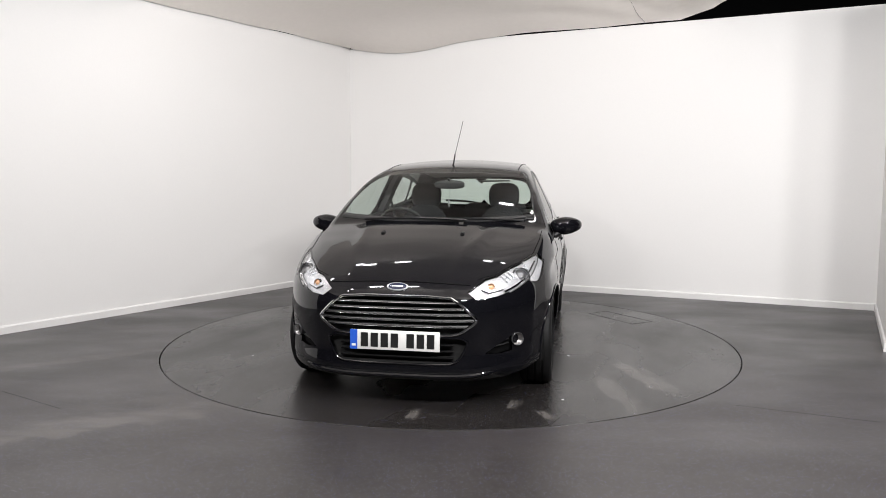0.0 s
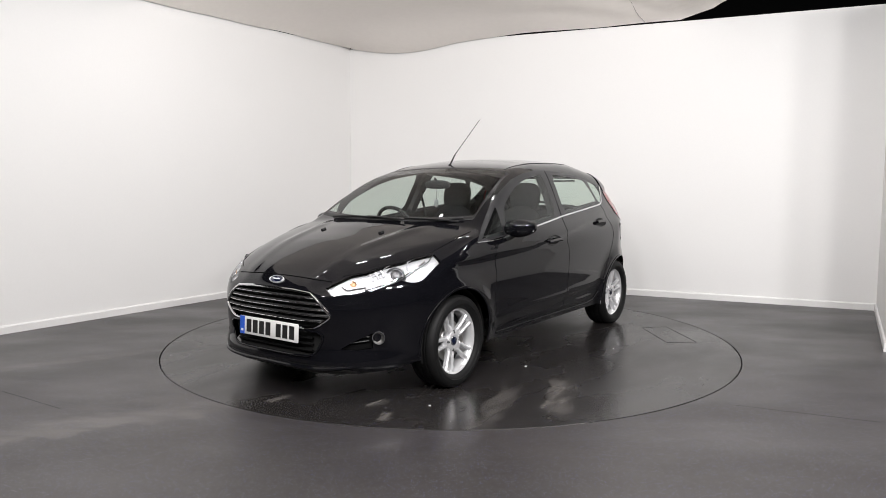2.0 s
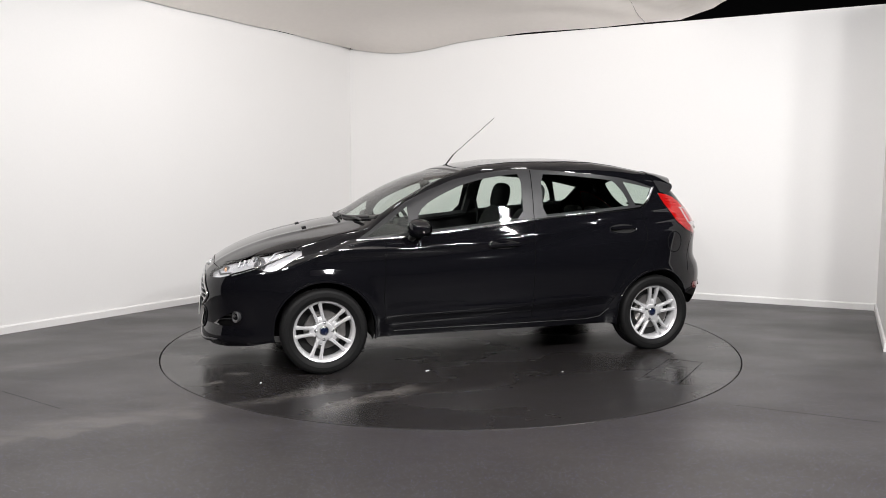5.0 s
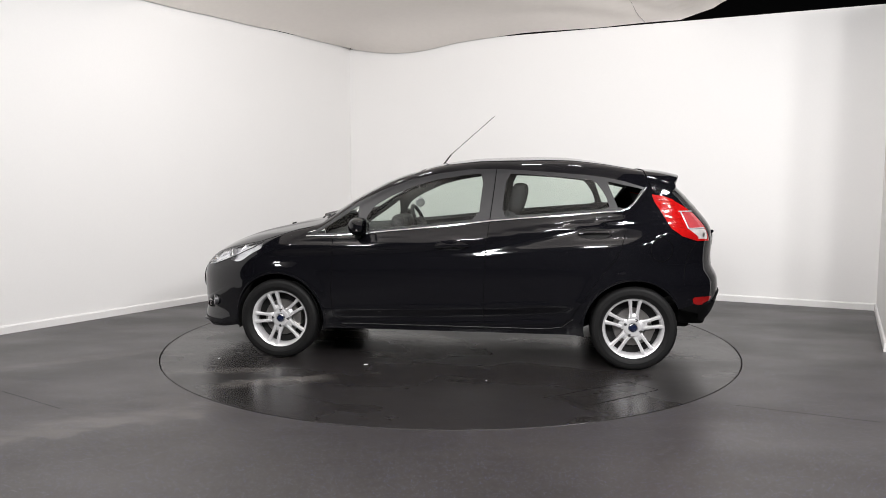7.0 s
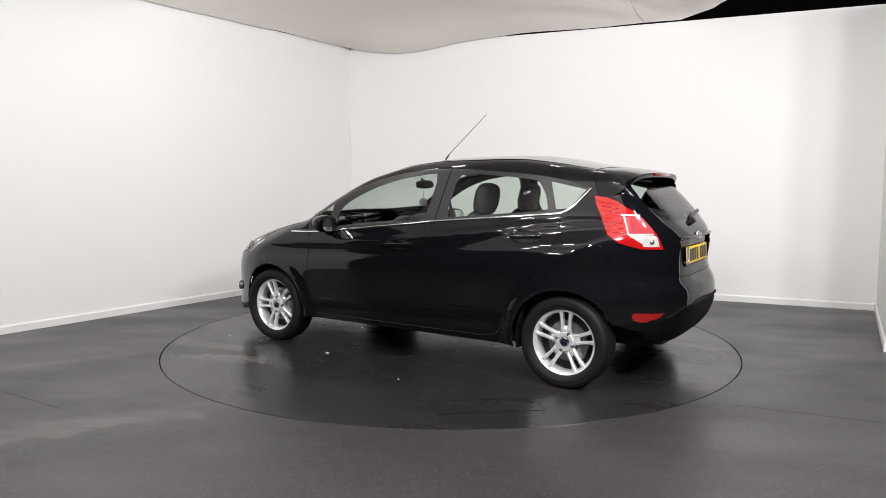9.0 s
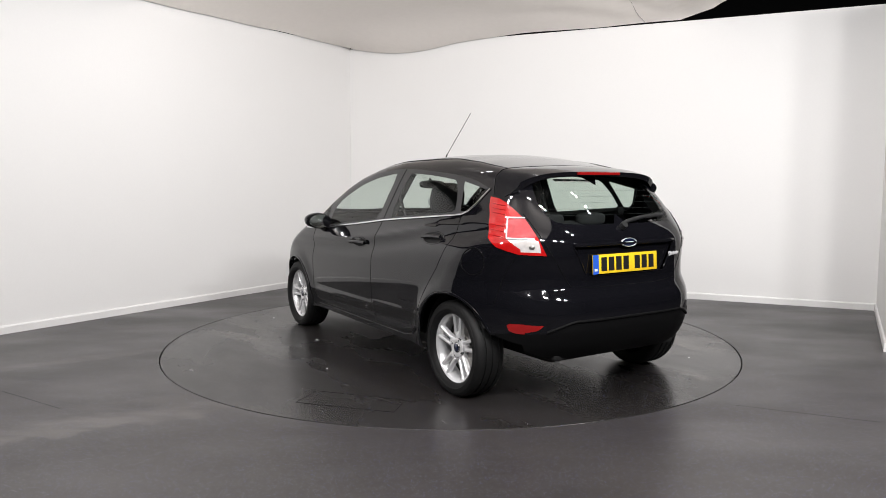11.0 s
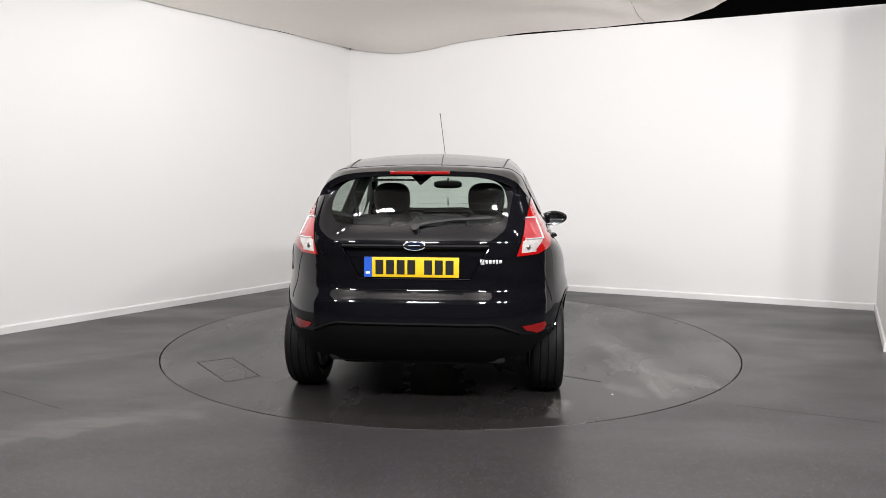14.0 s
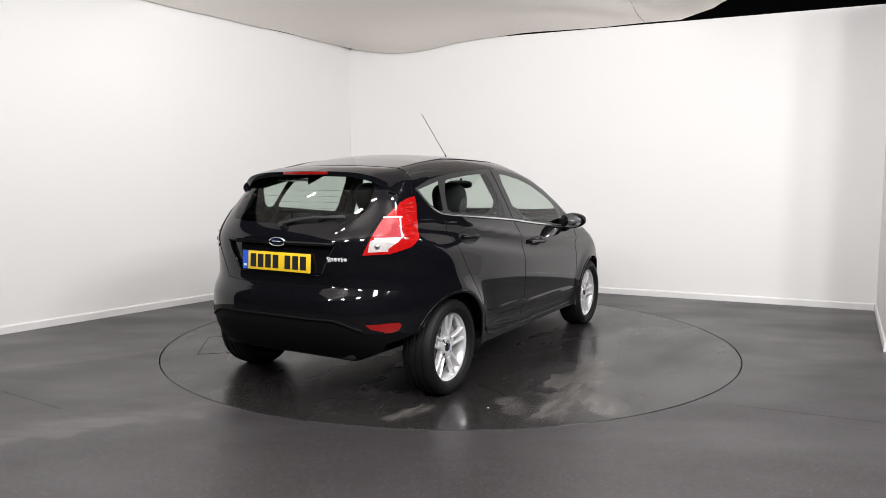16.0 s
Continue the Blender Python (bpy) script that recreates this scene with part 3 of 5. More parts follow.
def arc(cx, cz, r, a0, a1, n=28):
    return [(cx + r * math.cos(radians(a0 + (a1 - a0) * k / n)), cz + r * math.sin(radians(a0 + (a1 - a0) * k / n))) for k in range(n + 1)]


ARCH = 0.338
a_f = math.degrees(math.asin((0.225 - HUB_Z) / ARCH))
BELT = [(1.03, 0.897), (0.86, 0.900), (0.70, 0.911), (0.54, 0.928), (0.30, 0.951), (0.11, 0.971), (-0.09, 0.993), (-0.265, 1.014), (-0.49, 1.034), (-0.68, 1.049), (-0.88, 1.066), (-1.08, 1.082), (-1.16, 1.090)]
BELT_REAR = [(-1.205, 1.108), (-1.255, 1.15), (-1.335, 1.250)]
FRAME_TOP = [(-1.17, 1.300), (-1.03, 1.327), (-0.91, 1.343), (-0.70, 1.361), (-0.50, 1.376), (-0.30, 1.384), (-0.10, 1.381), (0.10, 1.355), (0.31, 1.306), (0.51, 1.228), (0.67, 1.150), (0.80, 1.058), (0.93, 0.962)]
DOOR_F = [(0.835, 0.899), (0.84, 0.67), (0.85, 0.50), (0.84, 0.32), (0.78, 0.288), (-0.23, 0.288), (-0.235, 0.58), (-0.245, 0.82), (-0.265, 1.014)] + BELT[::-1][6:-2]
DOOR_R = [(-0.265, 1.014), (-0.245, 0.82), (-0.235, 0.58), (-0.23, 0.288), (-0.68, 0.292), (-0.77, 0.305), (-0.83, 0.355), (-0.895, 0.46), (-0.955, 0.56), (-1.03, 0.662), (-1.11, 0.761),
          (-1.15, 0.84), (-1.178, 0.94), (-1.18, 1.02), (-1.16, 1.088)] + BELT[8:12][::-1]
GLASS_F = [(0.60, 0.936), (0.607, 1.03), (0.55, 1.12), (0.42, 1.195), (0.26, 1.265), (0.10, 1.310), (-0.10, 1.343), (-0.215, 1.352), (-0.185, 1.012), (0.11, 0.984), (0.40, 0.956)]
GLASS_Q = [(0.96, 0.916), (0.80, 1.022), (0.665, 1.118), (0.665, 1.03), (0.685, 0.926)]
GLASS_R = [(-0.375, 1.350), (-0.50, 1.347), (-0.70, 1.333), (-0.90, 1.312), (-0.98, 1.300), (-1.05, 1.205), (-1.085, 1.098), (-0.88, 1.081), (-0.49, 1.047), (-0.345, 1.034)]
GLASS_RQ = [(-1.065, 1.294), (-1.305, 1.243), (-1.23, 1.135), (-1.19, 1.110), (-1.135, 1.112)]
TAIL_SIDE = [(-1.37, 1.203), (-1.45, 1.192), (-1.55, 1.155), (-1.90, 1.12), (-1.90, 0.95), (-1.80, 0.862), (-1.685, 0.884), (-1.57, 0.920), (-1.495, 0.970), (-1.435, 1.075), (-1.385, 1.155)]
HEAD_SIDE = [(2.0, 0.95), (1.60, 0.95), (1.385, 0.852), (1.46, 0.803), (1.54, 0.770), (1.67, 0.712), (1.77, 0.679), (1.86, 0.648), (2.0, 0.62)]
CLEAR_SIDE = [(-1.62, 0.966), (-2.0, 0.966), (-2.0, 0.898), (-1.70, 0.908)]
REDBOX_SIDE = [(-1.56, 1.075), (-2.0, 1.09), (-2.0, 0.974), (-1.62, 0.974)]
REFL_SIDE = [(-1.655, 0.485), (-1.67, 0.497), (-1.95, 0.497), (-1.95, 0.442), (-1.70, 0.442), (-1.665, 0.455)]
SKIRT_SIDE = [(-1.50, 0.10), (-1.50, 0.40), (-1.60, 0.43), (-1.72, 0.452), (-2.0, 0.452), (-2.0, 0.10)]
FUEL = [(-1.425 + 0.077 * math.cos(2 * math.pi * k / 36), 0.83 + 0.077 * math.sin(2 * math.pi * k / 36)) for k in range(36)]

side_border = ([(XS, z) for z in sz[::-1]] + [(1.72, 0.20), (1.60, 0.225)] + arc(AXLE_F, HUB_Z, ARCH, a_f, 180 - a_f) + [(0.88, 0.232), (-0.86, 0.232)]
               + arc(AXLE_R, HUB_Z, ARCH, a_f, 156) + [(a, b) for a, b in zip(tx, tz)] + [(p[0], p[2]) for p in edge3[::-1]][1:-1])
side = cut(1, side_border, [("rear_bumper_skirt", SKIRT_SIDE), ("front_door", DOOR_F), ("rear_door", DOOR_R), ("window_frame", BELT + BELT_REAR + FRAME_TOP),
                            ("front_window", rounded(GLASS_F, 1)), ("front_quarter_window", GLASS_Q), ("rear_window", rounded(GLASS_R, 1)), ("rear_quarter_window", GLASS_RQ),
                            ("tail_lamp", TAIL_SIDE), ("tail_clear", CLEAR_SIDE), ("tail_inner", REDBOX_SIDE), ("headlamp", HEAD_SIDE), ("reflector", REFL_SIDE), ("fuel_flap", FUEL)], 0.028)

top_half = [(p[0], p[1]) for p in lip3] + [(p[0], p[1]) for p in edge3[1:]] + [(p[0], p[1]) for p in hatch3[::-1]][1:]
cowl = [(1.045 - 0.36 * v * v, v) for v in np.linspace(0, 0.80, 14)]
SCREEN = [(1.005 - 0.36 * v * v, v) for v in np.linspace(0, 0.675, 12)] + [(0.55, 0.632), (0.30, 0.585)] + [(0.285 - 0.10 * v * v, v) for v in np.linspace(0.55, 0, 8)]
BAND = [(1.045 - 0.36 * v * v, v) for v in np.linspace(0, 0.69, 12)] + [(0.55, 0.655), (0.262, 0.60)] + [(0.25 - 0.10 * v * v, v) for v in np.linspace(0.56, 0, 8)]
BONNET = [(2.2, 0.0), (2.2, 0.44)] + [(1.90, 0.44), (1.80, 0.548), (1.60, 0.657), (1.39, 0.738), (1.20, 0.76), (1.0, 0.77), (0.83, 0.77)] + cowl[::-1][1:]
ROOF = [(0.25, 0.0), (0.22, 0.535), (-0.5, 0.535), (-1.2, 0.485), (-1.36, 0.47), (-1.42, 0.0)]
HEAD_TOP = [(2.1, 0.36), (1.92, 0.43), (1.89, 0.455), (1.80, 0.555), (1.60, 0.664), (1.385, 0.745), (1.385, 0.90), (2.1, 0.90)]
top = cut(2, top_half, [("roof", ROOF), ("headlamp", HEAD_TOP), ("bonnet", BONNET), ("screen_band", BAND), ("windscreen", SCREEN)], 0.028)

GRILLE = [(0, 0.652), (0.30, 0.648), (0.375, 0.605), (0.455, 0.527), (0.452, 0.505), (0.37, 0.448), (0.30, 0.436), (0, 0.436)]
INTAKE = [(0, 0.425), (0.36, 0.425), (0.415, 0.395), (0.36, 0.29), (0.30, 0.268), (0, 0.262)]
FOGPIT = [(0.50, 0.325), (0.56, 0.365), (0.66, 0.425), (0.80, 0.455), (0.80, 0.36), (0.70, 0.335), (0.58, 0.318)]
HEAD_FRONT = [(0.40, 0.672), (0.45, 0.634), (0.56, 0.644), (0.66, 0.676), (0.735, 0.737), (0.80, 0.85), (0.80, 0.90), (0.55, 0.785), (0.47, 0.722)]
LIPLOW = [(-0.1, 0.10), (-0.1, 0.222), (0.34, 0.224), (0.48, 0.222), (0.58, 0.195), (0.60, 0.10)]
front_half = [(p[1], p[2]) for p in lip3] + [(p[1], p[2]) for p in nose3[::-1]] + [(0.60, 0.18), (0.40, 0.172), (0, 0.17)]
front = cut(0, front_half, [("front_lip", LIPLOW), ("grille_hole", GRILLE), ("intake_hole", INTAKE), ("fog_pit", FOGPIT), ("headlamp", HEAD_FRONT)], 0.022)

TAILGATE = [(0, 0.69), (0.245, 0.69), (0.42, 0.703), (0.455, 0.76), (0.53, 0.89), (0.562, 0.95), (0.580, 1.03), (0.597, 1.11), (0.605, 1.20), (0.5, 1.40), (0, 1.45)]
GLASS_B = [(0, 1.045), (0.26, 1.045), (0.45, 1.055), (0.492, 1.10), (0.502, 1.18), (0.475, 1.26), (0.42, 1.30), (0.3, 1.32), (0, 1.325)]
RECESS = [(0, 0.93), (0.405, 0.93), (0.40, 0.915), (0.315, 0.765), (0.30, 0.755), (0, 0.752)]
TAIL_REAR = [(0.552, 0.878), (0.95, 0.90), (0.95, 1.172), (0.628, 1.168), (0.612, 1.11), (0.595, 1.03), (0.577, 0.95)]
CLEAR_REAR = [(0.584, 0.958), (0.60, 0.966), (0.90, 0.966), (0.90, 0.908), (0.577, 0.895)]
REDBOX_REAR = [(0.588, 0.985), (0.60, 0.974), (0.9, 0.974), (0.9, 1.095), (0.60, 1.08)]
SKIRT = [(0, 0.505), (0.44, 0.505), (0.49, 0.48), (0.56, 0.448), (0.9, 0.43), (0.9, 0.1), (0, 0.1)]
REFL_REAR = [(0.585, 0.494), (0.90, 0.497), (0.90, 0.442), (0.68, 0.442), (0.61, 0.466)]
rear_half = [(p[1], p[2]) for p in hatch3] + [(p[1], p[2]) for p in tail3[::-1]][1:] + [(0.64, 0.335), (0.55, 0.298), (0.45, 0.290), (0, 0.288)]
rear = cut(0, rear_half, [("tailgate", TAILGATE), ("rear_bumper_skirt", SKIRT), ("back_window", rounded(GLASS_B, 1)), ("plate_recess", RECESS), ("tail_lamp", TAIL_REAR), ("tail_clear", CLEAR_REAR), ("tail_inner", REDBOX_REAR), ("reflector", REFL_REAR)], 0.024, -1)

car = new("car")
tagged(car, "shiny black five-door hatchback car standing on the turntable", "car")


HEIGHTS = curve([(0.0, 0.0), (0.50, 0.494), (0.95, 0.936), (1.30, 1.278), (1.38, 1.354), (1.42, 1.408), (1.455, 1.470), (1.80, 1.815)], 0.012)


def true_size(p):
    """The drawn form brought to the car's true overhangs, heights and end widths, on its place on the turntable."""
    p = np.array(p, float)
    x, y, z = p[:, 0], p[:, 1], p[:, 2]
    end = np.clip((np.abs(x) - 1.0) / 0.9, 0, 1)
    end = end * end * (3 - 2 * end)
    over = np.maximum(np.abs(x) - 1.2445, 0) * np.where(x > 0, 0.03, 0.04)
    return np.stack([x - np.sign(x) * over + OFF[0], y * (1 - np.where(x > 0, 0.022, 0.006) * end) + OFF[1], HEIGHTS(z)], -1)


def skin(name, piece, mat, label="", parent=None):
    p, f, n = piece
    p = true_size(p)
    return mesh_object(name, p, f, mat, parent or car, label, True, n)


def both(piece):
    return joined(piece, mirrored(piece))


skin("body", joined(both(side["rest"]), both(top["rest"]), both(rear["rest"])), M_PAINT)
skin("front_bumper", both(front["rest"]), M_PAINT)
skin("front_lip", both(front["front_lip"]), M_SATIN)
skin("roof", both(top["roof"]), M_PAINT)
skin("headlining", pushed(both(top["roof"]), -0.035), M_LINING, "pale grey cloth headlining")
skin("bonnet", both(top["bonnet"]), M_PAINT)
skin("windscreen_surround", both(top["screen_band"]), M_SATIN)
screen = skin("windscreen", both(top["windscreen"]), M_SCREEN, "clear windscreen glass")
tailgate = skin("tailgate", both(rear["tailgate"]), M_PAINT)
back = skin("back_window", both(rear["back_window"]), M_REARGLASS, "tinted rear window glass")
skin("rear_bumper_skirt", joined(both(rear["rear_bumper_skirt"]), both(side["rear_bumper_skirt"])), M_PLASTIC, "textured black plastic skirt")
skin("plate_recess", pushed(both(rear["plate_recess"]), -0.018), M_PAINT)
for k in (side, ):
    for flip in (False, True):
        s = (lambda q: mirrored(q)) if flip else (lambda q: q)
        d = skin("front_door", s(k["front_door"]), M_PAINT)
        d2 = skin("rear_door", s(k["rear_door"]), M_PAINT)
        skin("window_frame", s(k["window_frame"]), M_GREYFRAME, "dark grey window frame")
        for nm in ("front_window", "front_quarter_window", "rear_window", "rear_quarter_window"):
            g = skin(nm, s(k[nm]), M_GLASS, "clear side glass")
            g.visible_shadow = False
        skin("fuel_flap", s(k["fuel_flap"]), M_PAINT)
screen.visible_shadow = False
back.visible_shadow = False

# ---------------------------------------------------------------- the car's parts


def cpart(name, bm, mat, parent=None, label="", smooth=True):
    """A part given in car space."""
    if bm.verts:
        for v, q in zip(bm.verts, true_size([v.co[:] for v in bm.verts])):
            v.co = q
    return part(name, bm, mat, parent or car, label, smooth)


def on_side(pts, lift=0.0, flip=False, step=0.03, closed=False):
    """A line on the flank given by (x, z): points and normals."""
    q = np.array(densify(pts, step, closed))
    p = surf(1, q[:, 0], q[:, 1])
    n = skin_normal(p)
    p = p + n * lift
    if flip:
        p, n = p * [1, -1, 1], n * [1, -1, 1]
    return p, n


def on_face(pts, sign, lift=0.0, step=0.03, closed=False):
    """A line on the front (sign 1) or rear (-1), given by (y, z)."""
    q = np.array(densify(pts, step, closed))
    p = surf(0, np.abs(q[:, 0]), q[:, 1], sign)
    n = skin_normal(p)
    k = np.stack([np.ones(len(q)), np.where(q[:, 0] < 0, -1.0, 1.0), np.ones(len(q))], -1)
    return (p + n * lift) * k, n * k


def on_top(pts, lift=0.0, step=0.03):
    q = np.array(densify(pts, step, False))
    p = surf(2, q[:, 0], np.abs(q[:, 1]))
    n = skin_normal(p)
    k = np.stack([np.ones(len(q)), np.where(q[:, 1] < 0, -1.0, 1.0), np.ones(len(q))], -1)
    return (p + n * lift) * k, n * k


def line(name, p, radius, mat, parent=None, label="", closed=False):
    bm = bmesh.new()
    tube(bm, p, radius, 6, closed)
    return cpart(name, bm, mat, parent, label)


def strip(name, pn, wide, thin, mat, parent=None, label="", closed=False):
    bm = bmesh.new()
    tube(bm, pn[0], 0, 8, closed, (wide, thin, pn[1]))
    return cpart(name, bm, mat, parent, label)


def whole(half):
    """A left half outline (y, z) from y = 0 round to y = 0, closed on both sides."""
    return half + [(-y, z) for y, z in half[::-1] if y > 0]


# --- shut lines
for flip in (False, True):
    line("door_gap", on_side(DOOR_F[:9], 0.0, flip)[0], 0.0019, M_GAP)
    line("door_gap", on_side(DOOR_R[3:15], 0.0, flip)[0], 0.0019, M_GAP)
    line("door_gap", on_side([(-0.265, 1.014), (-0.285, 1.20), (-0.30, 1.38)], 0.0, flip)[0], 0.003, M_GAP)
    line("flap_gap", on_side(FUEL, 0.0, flip, closed=True)[0], 0.002, M_GAP, closed=True) if not flip else None
    if not flip:
        big = [(-1.425 + (x + 1.425) * 1.06, 0.83 + (z - 0.83) * 1.06) for x, z in FUEL]
        strip("flap_edge", on_side(big, 0.0, flip, closed=True), 0.003, 0.0022, M_PAINT, None, "", True)
    strip("sill_line", on_side([(0.78, 0.268), (-0.66, 0.272), (-0.77, 0.288), (-0.84, 0.345)], 0.002, flip), 0.003, 0.004, M_SATIN)
    k = -1 if flip else 1
    line("bonnet_gap", on_top([(a, k * b) for a, b in [(1.88, 0.45), (1.80, 0.548), (1.60, 0.657), (1.42, 0.722), (1.20, 0.742), (1.0, 0.748)]])[0], 0.0019, M_GAP)
    strip("roof_ditch", on_top([(0.20, k * 0.520), (-0.5, k * 0.518), (-1.2, k * 0.478), (-1.33, k * 0.465)], 0.0), 0.005, 0.0015, M_SATIN)
    line("tailgate_gap", on_face([(k * a, b) for a, b in TAILGATE[1:8]], -1)[0], 0.0019, M_GAP)
    line("bumper_seam", on_side([(-1.585, 0.60), (-1.60, 0.72), (-1.63, 0.80), (-1.68, 0.875)], 0.0, flip)[0], 0.002, M_GAP)
    strip("belt_trim", on_side(BELT + BELT_REAR, 0.003, flip), 0.0075, 0.005, M_CHROME, None, "polished chrome window trim strip")
    strip("wheel_arch_lip", on_side(arc(AXLE_F, HUB_Z, ARCH + 0.004, a_f, 180 - a_f), 0.0, flip), 0.008, 0.006, M_PAINT)
    strip("wheel_arch_lip", on_side(arc(AXLE_R, HUB_Z, ARCH + 0.004, a_f, 156), 0.0, flip), 0.008, 0.006, M_PAINT)
line("bonnet_gap", on_face([(y, 0.722 - 0.10 * abs(y) ** 2) for y in np.linspace(-0.41, 0.41, 20)], 1)[0], 0.003, M_GAP)
line("tailgate_gap", on_face([(y, 0.69) for y in np.linspace(-0.245, 0.245, 12)], -1)[0], 0.0019, M_GAP)

# --- grille, intake, fog lamps
skin("grille_backing", pushed(both(front["grille_hole"]), -0.035), M_DARK)
skin("intake_backing", pushed(both(front["intake_hole"]), -0.03), M_DARK)
strip("grille_surround", on_face(rounded(whole(GRILLE[1:-1]), 1), 1, 0.004, closed=True), 0.0085, 0.008, M_CHROME, None, "chrome grille surround", True)
gp = np.array(GRILLE)
for z in (0.615, 0.582, 0.549, 0.516, 0.483):
    w = max(y for y in np.linspace(0, 0.46, 93) if y == 0 or inside(GRILLE, [(y, z)])[0]) - 0.006
    pn = on_face([(y, z) for y in np.linspace(-w, w, 25)], 1, -0.010)
    bar = strip("grille_bar", pn, 0.0095, 0.012, M_SATIN)
    pn = on_face([(y, z - 0.003) for y in np.linspace(-w, w, 25)], 1, 0.0015)
    strip("chrome_edge", pn, 0.0028, 0.0025, M_CHROME, bar, "thin chrome edge")
for z in (0.375, 0.340, 0.305):
    pn = on_face([(y, z) for y in np.linspace(-0.33, 0.33, 18)], 1, -0.012)
    strip("intake_bar", pn, 0.008, 0.010, M_PLASTIC)
strip("intake_rim", on_face(rounded(whole(INTAKE[1:-1]), 1), 1, 0.002, closed=True), 0.007, 0.006, M_PAINT, None, "", True)
sp_, sn_ = on_face([(y, 0.205 + 0.02 * (abs(y) / 0.62) ** 4) for y in np.linspace(-0.63, 0.63, 30)], 1, 0.004)
sp_ = sp_ - sn_ * (0.022 * np.clip((np.abs(sp_[:, 1:2]) - 0.40) / 0.2, 0, 1) ** 2)
strip("splitter", (sp_, sn_), 0.012, 0.014, M_PAINT)
for k in (1, -1):
    pit = pushed(front["fog_pit"], -0.022)
    skin("fog_pit", pit if k > 0 else mirrored(pit), M_PLASTIC)
    c = Vector((1.822, k * 0.672, 0.388))
    m = Matrix.Translation(c) @ Vector((0.82, k * 0.5, 0.0)).to_track_quat("Z", "Y").to_matrix().to_4x4()
    bm = bmesh.new()
    lathe(bm, [(0.030, -0.03), (0.037, -0.004), (0.038, 0.003), (0.037, 0.006), (0.034, 0.005), (0.033, 0.0)], m, 28)
    fog = cpart("fog_lamp", bm, M_ALLOY_DARK, None, "round fog lamp with chrome ring")
    bm = bmesh.new()
    lathe(bm, [(0.0005, -0.018), (0.012, -0.017), (0.024, -0.010), (0.033, 0.0)], m, 24)
    cpart("reflector_bowl", bm, M_DISC, fog)
    bm = bmesh.new()
    lathe(bm, [(0.0005, 0.009), (0.018, 0.008), (0.034, 0.003)], m, 24)
    cpart("lens", bm, M_LENS, fog).visible_shadow = False
    for z, w in ((0.37, 0.06), (0.395, 0.045), (0.42, 0.03)):
        strip("fog_slat", on_face([(k * (0.60 - w), z - 0.012), (k * 0.63, z)], 1, -0.012), 0.005, 0.006, M_SATIN)

# --- headlamps
PROJ = (1.685, 0.738)
head = joined(side["headlamp"], front["headlamp"], top["headlamp"])


def near_normal(p):
    p = np.array([p], float)
    return Vector(skin_normal(p)[0])


def aim_at(c, n):
    return Matrix.Translation(c) @ Vector(n).to_track_quat("Z", "Y").to_matrix().to_4x4()


for k in (1, -1):
    mk = (lambda q: q) if k > 0 else mirrored
    lamp = skin("headlamp", mk(pushed(head, -0.020)), M_HEADLAMP, "swept-back headlamp with clear lens")
    skin("lens", mk(pushed(head, 0.001)), M_LENS, "clear lens", lamp).visible_shadow = False
    for big, r in ((True, 0.052), (False, 0.024)):
        if big:
            e, en = on_side([PROJ, (PROJ[0] - 0.001, PROJ[1])], -0.022, k < 0)
        else:
            e, en = on_face([(k * 0.53, 0.700), (k * 0.531, 0.700)], 1, -0.018)
        c = Vector(e[0])
        n = Vector((0.85, k * 0.45, 0.2))
        m = aim_at(c, n)
        bm = bmesh.new()
        lathe(bm, [(r * 1.0, -0.03), (r * 1.08, 0.0), (r * 1.02, 0.006), (r * 0.9, 0.0), (r * 0.82, -0.012)], m, 28)
        cpart("bezel", bm, M_CHROME, lamp)
        if big:
            bm = bmesh.new()
            lathe(bm, [(r * 1.10, 0.001), (r * 1.15, 0.003), (r * 1.17, -0.004), (r * 1.17, -0.03)], m, 28)
            cpart("shroud", bm, M_ALLOY_DARK, lamp, "grey ring round the projector")
        bm = bmesh.new()
        lathe(bm, [(0.0005, r * 0.30), (r * 0.4, r * 0.24), (r * 0.7, 0.0), (r * 0.82, -0.012)], m, 24)
        cpart("projector" if big else "indicator_bulb", bm, M_ALLOY_DARK if big else M_AMBER, lamp, "" if big else "amber indicator bulb")
    q = [(1.86, 0.668), (1.77, 0.694), (1.67, 0.728), (1.56, 0.775), (1.47, 0.810)]
    strip("light_strip", on_side(q, -0.010, k < 0), 0.006, 0.004, M_CHROME, lamp)
    for off in (0.0, 0.03, 0.06):                          # fluted bowl between projector and indicator
        strip("flute", on_side([(1.80 - off, 0.72 + 0.3 * off), (1.785 - off, 0.755 + 0.3 * off)], -0.012, k < 0), 0.006, 0.006, M_REFLECTOR, lamp)
    strip("flute", on_side([(1.60, 0.770), (1.56, 0.815), (1.50, 0.838)], -0.012, k < 0), 0.006, 0.006, M_REFLECTOR, lamp)
    q = [(1.80, 0.735), (1.74, 0.757), (1.70, 0.785), (1.62, 0.815)]
    strip("inner_rib", on_side(q, -0.016, k < 0), 0.003, 0.006, M_CHROME, lamp)
    q = [(k * 0.475, 0.690), (k * 0.52, 0.668), (k * 0.60, 0.684)]
    strip("inner_rib", on_face(q, 1, -0.014), 0.003, 0.006, M_ALLOY_DARK, lamp)
    strip("lamp_rim", on_side([(1.385, 0.848), (1.46, 0.803), (1.54, 0.770), (1.67, 0.712), (1.77, 0.679), (1.84, 0.656)], 0.0, k < 0), 0.003, 0.003, M_SATIN, lamp)

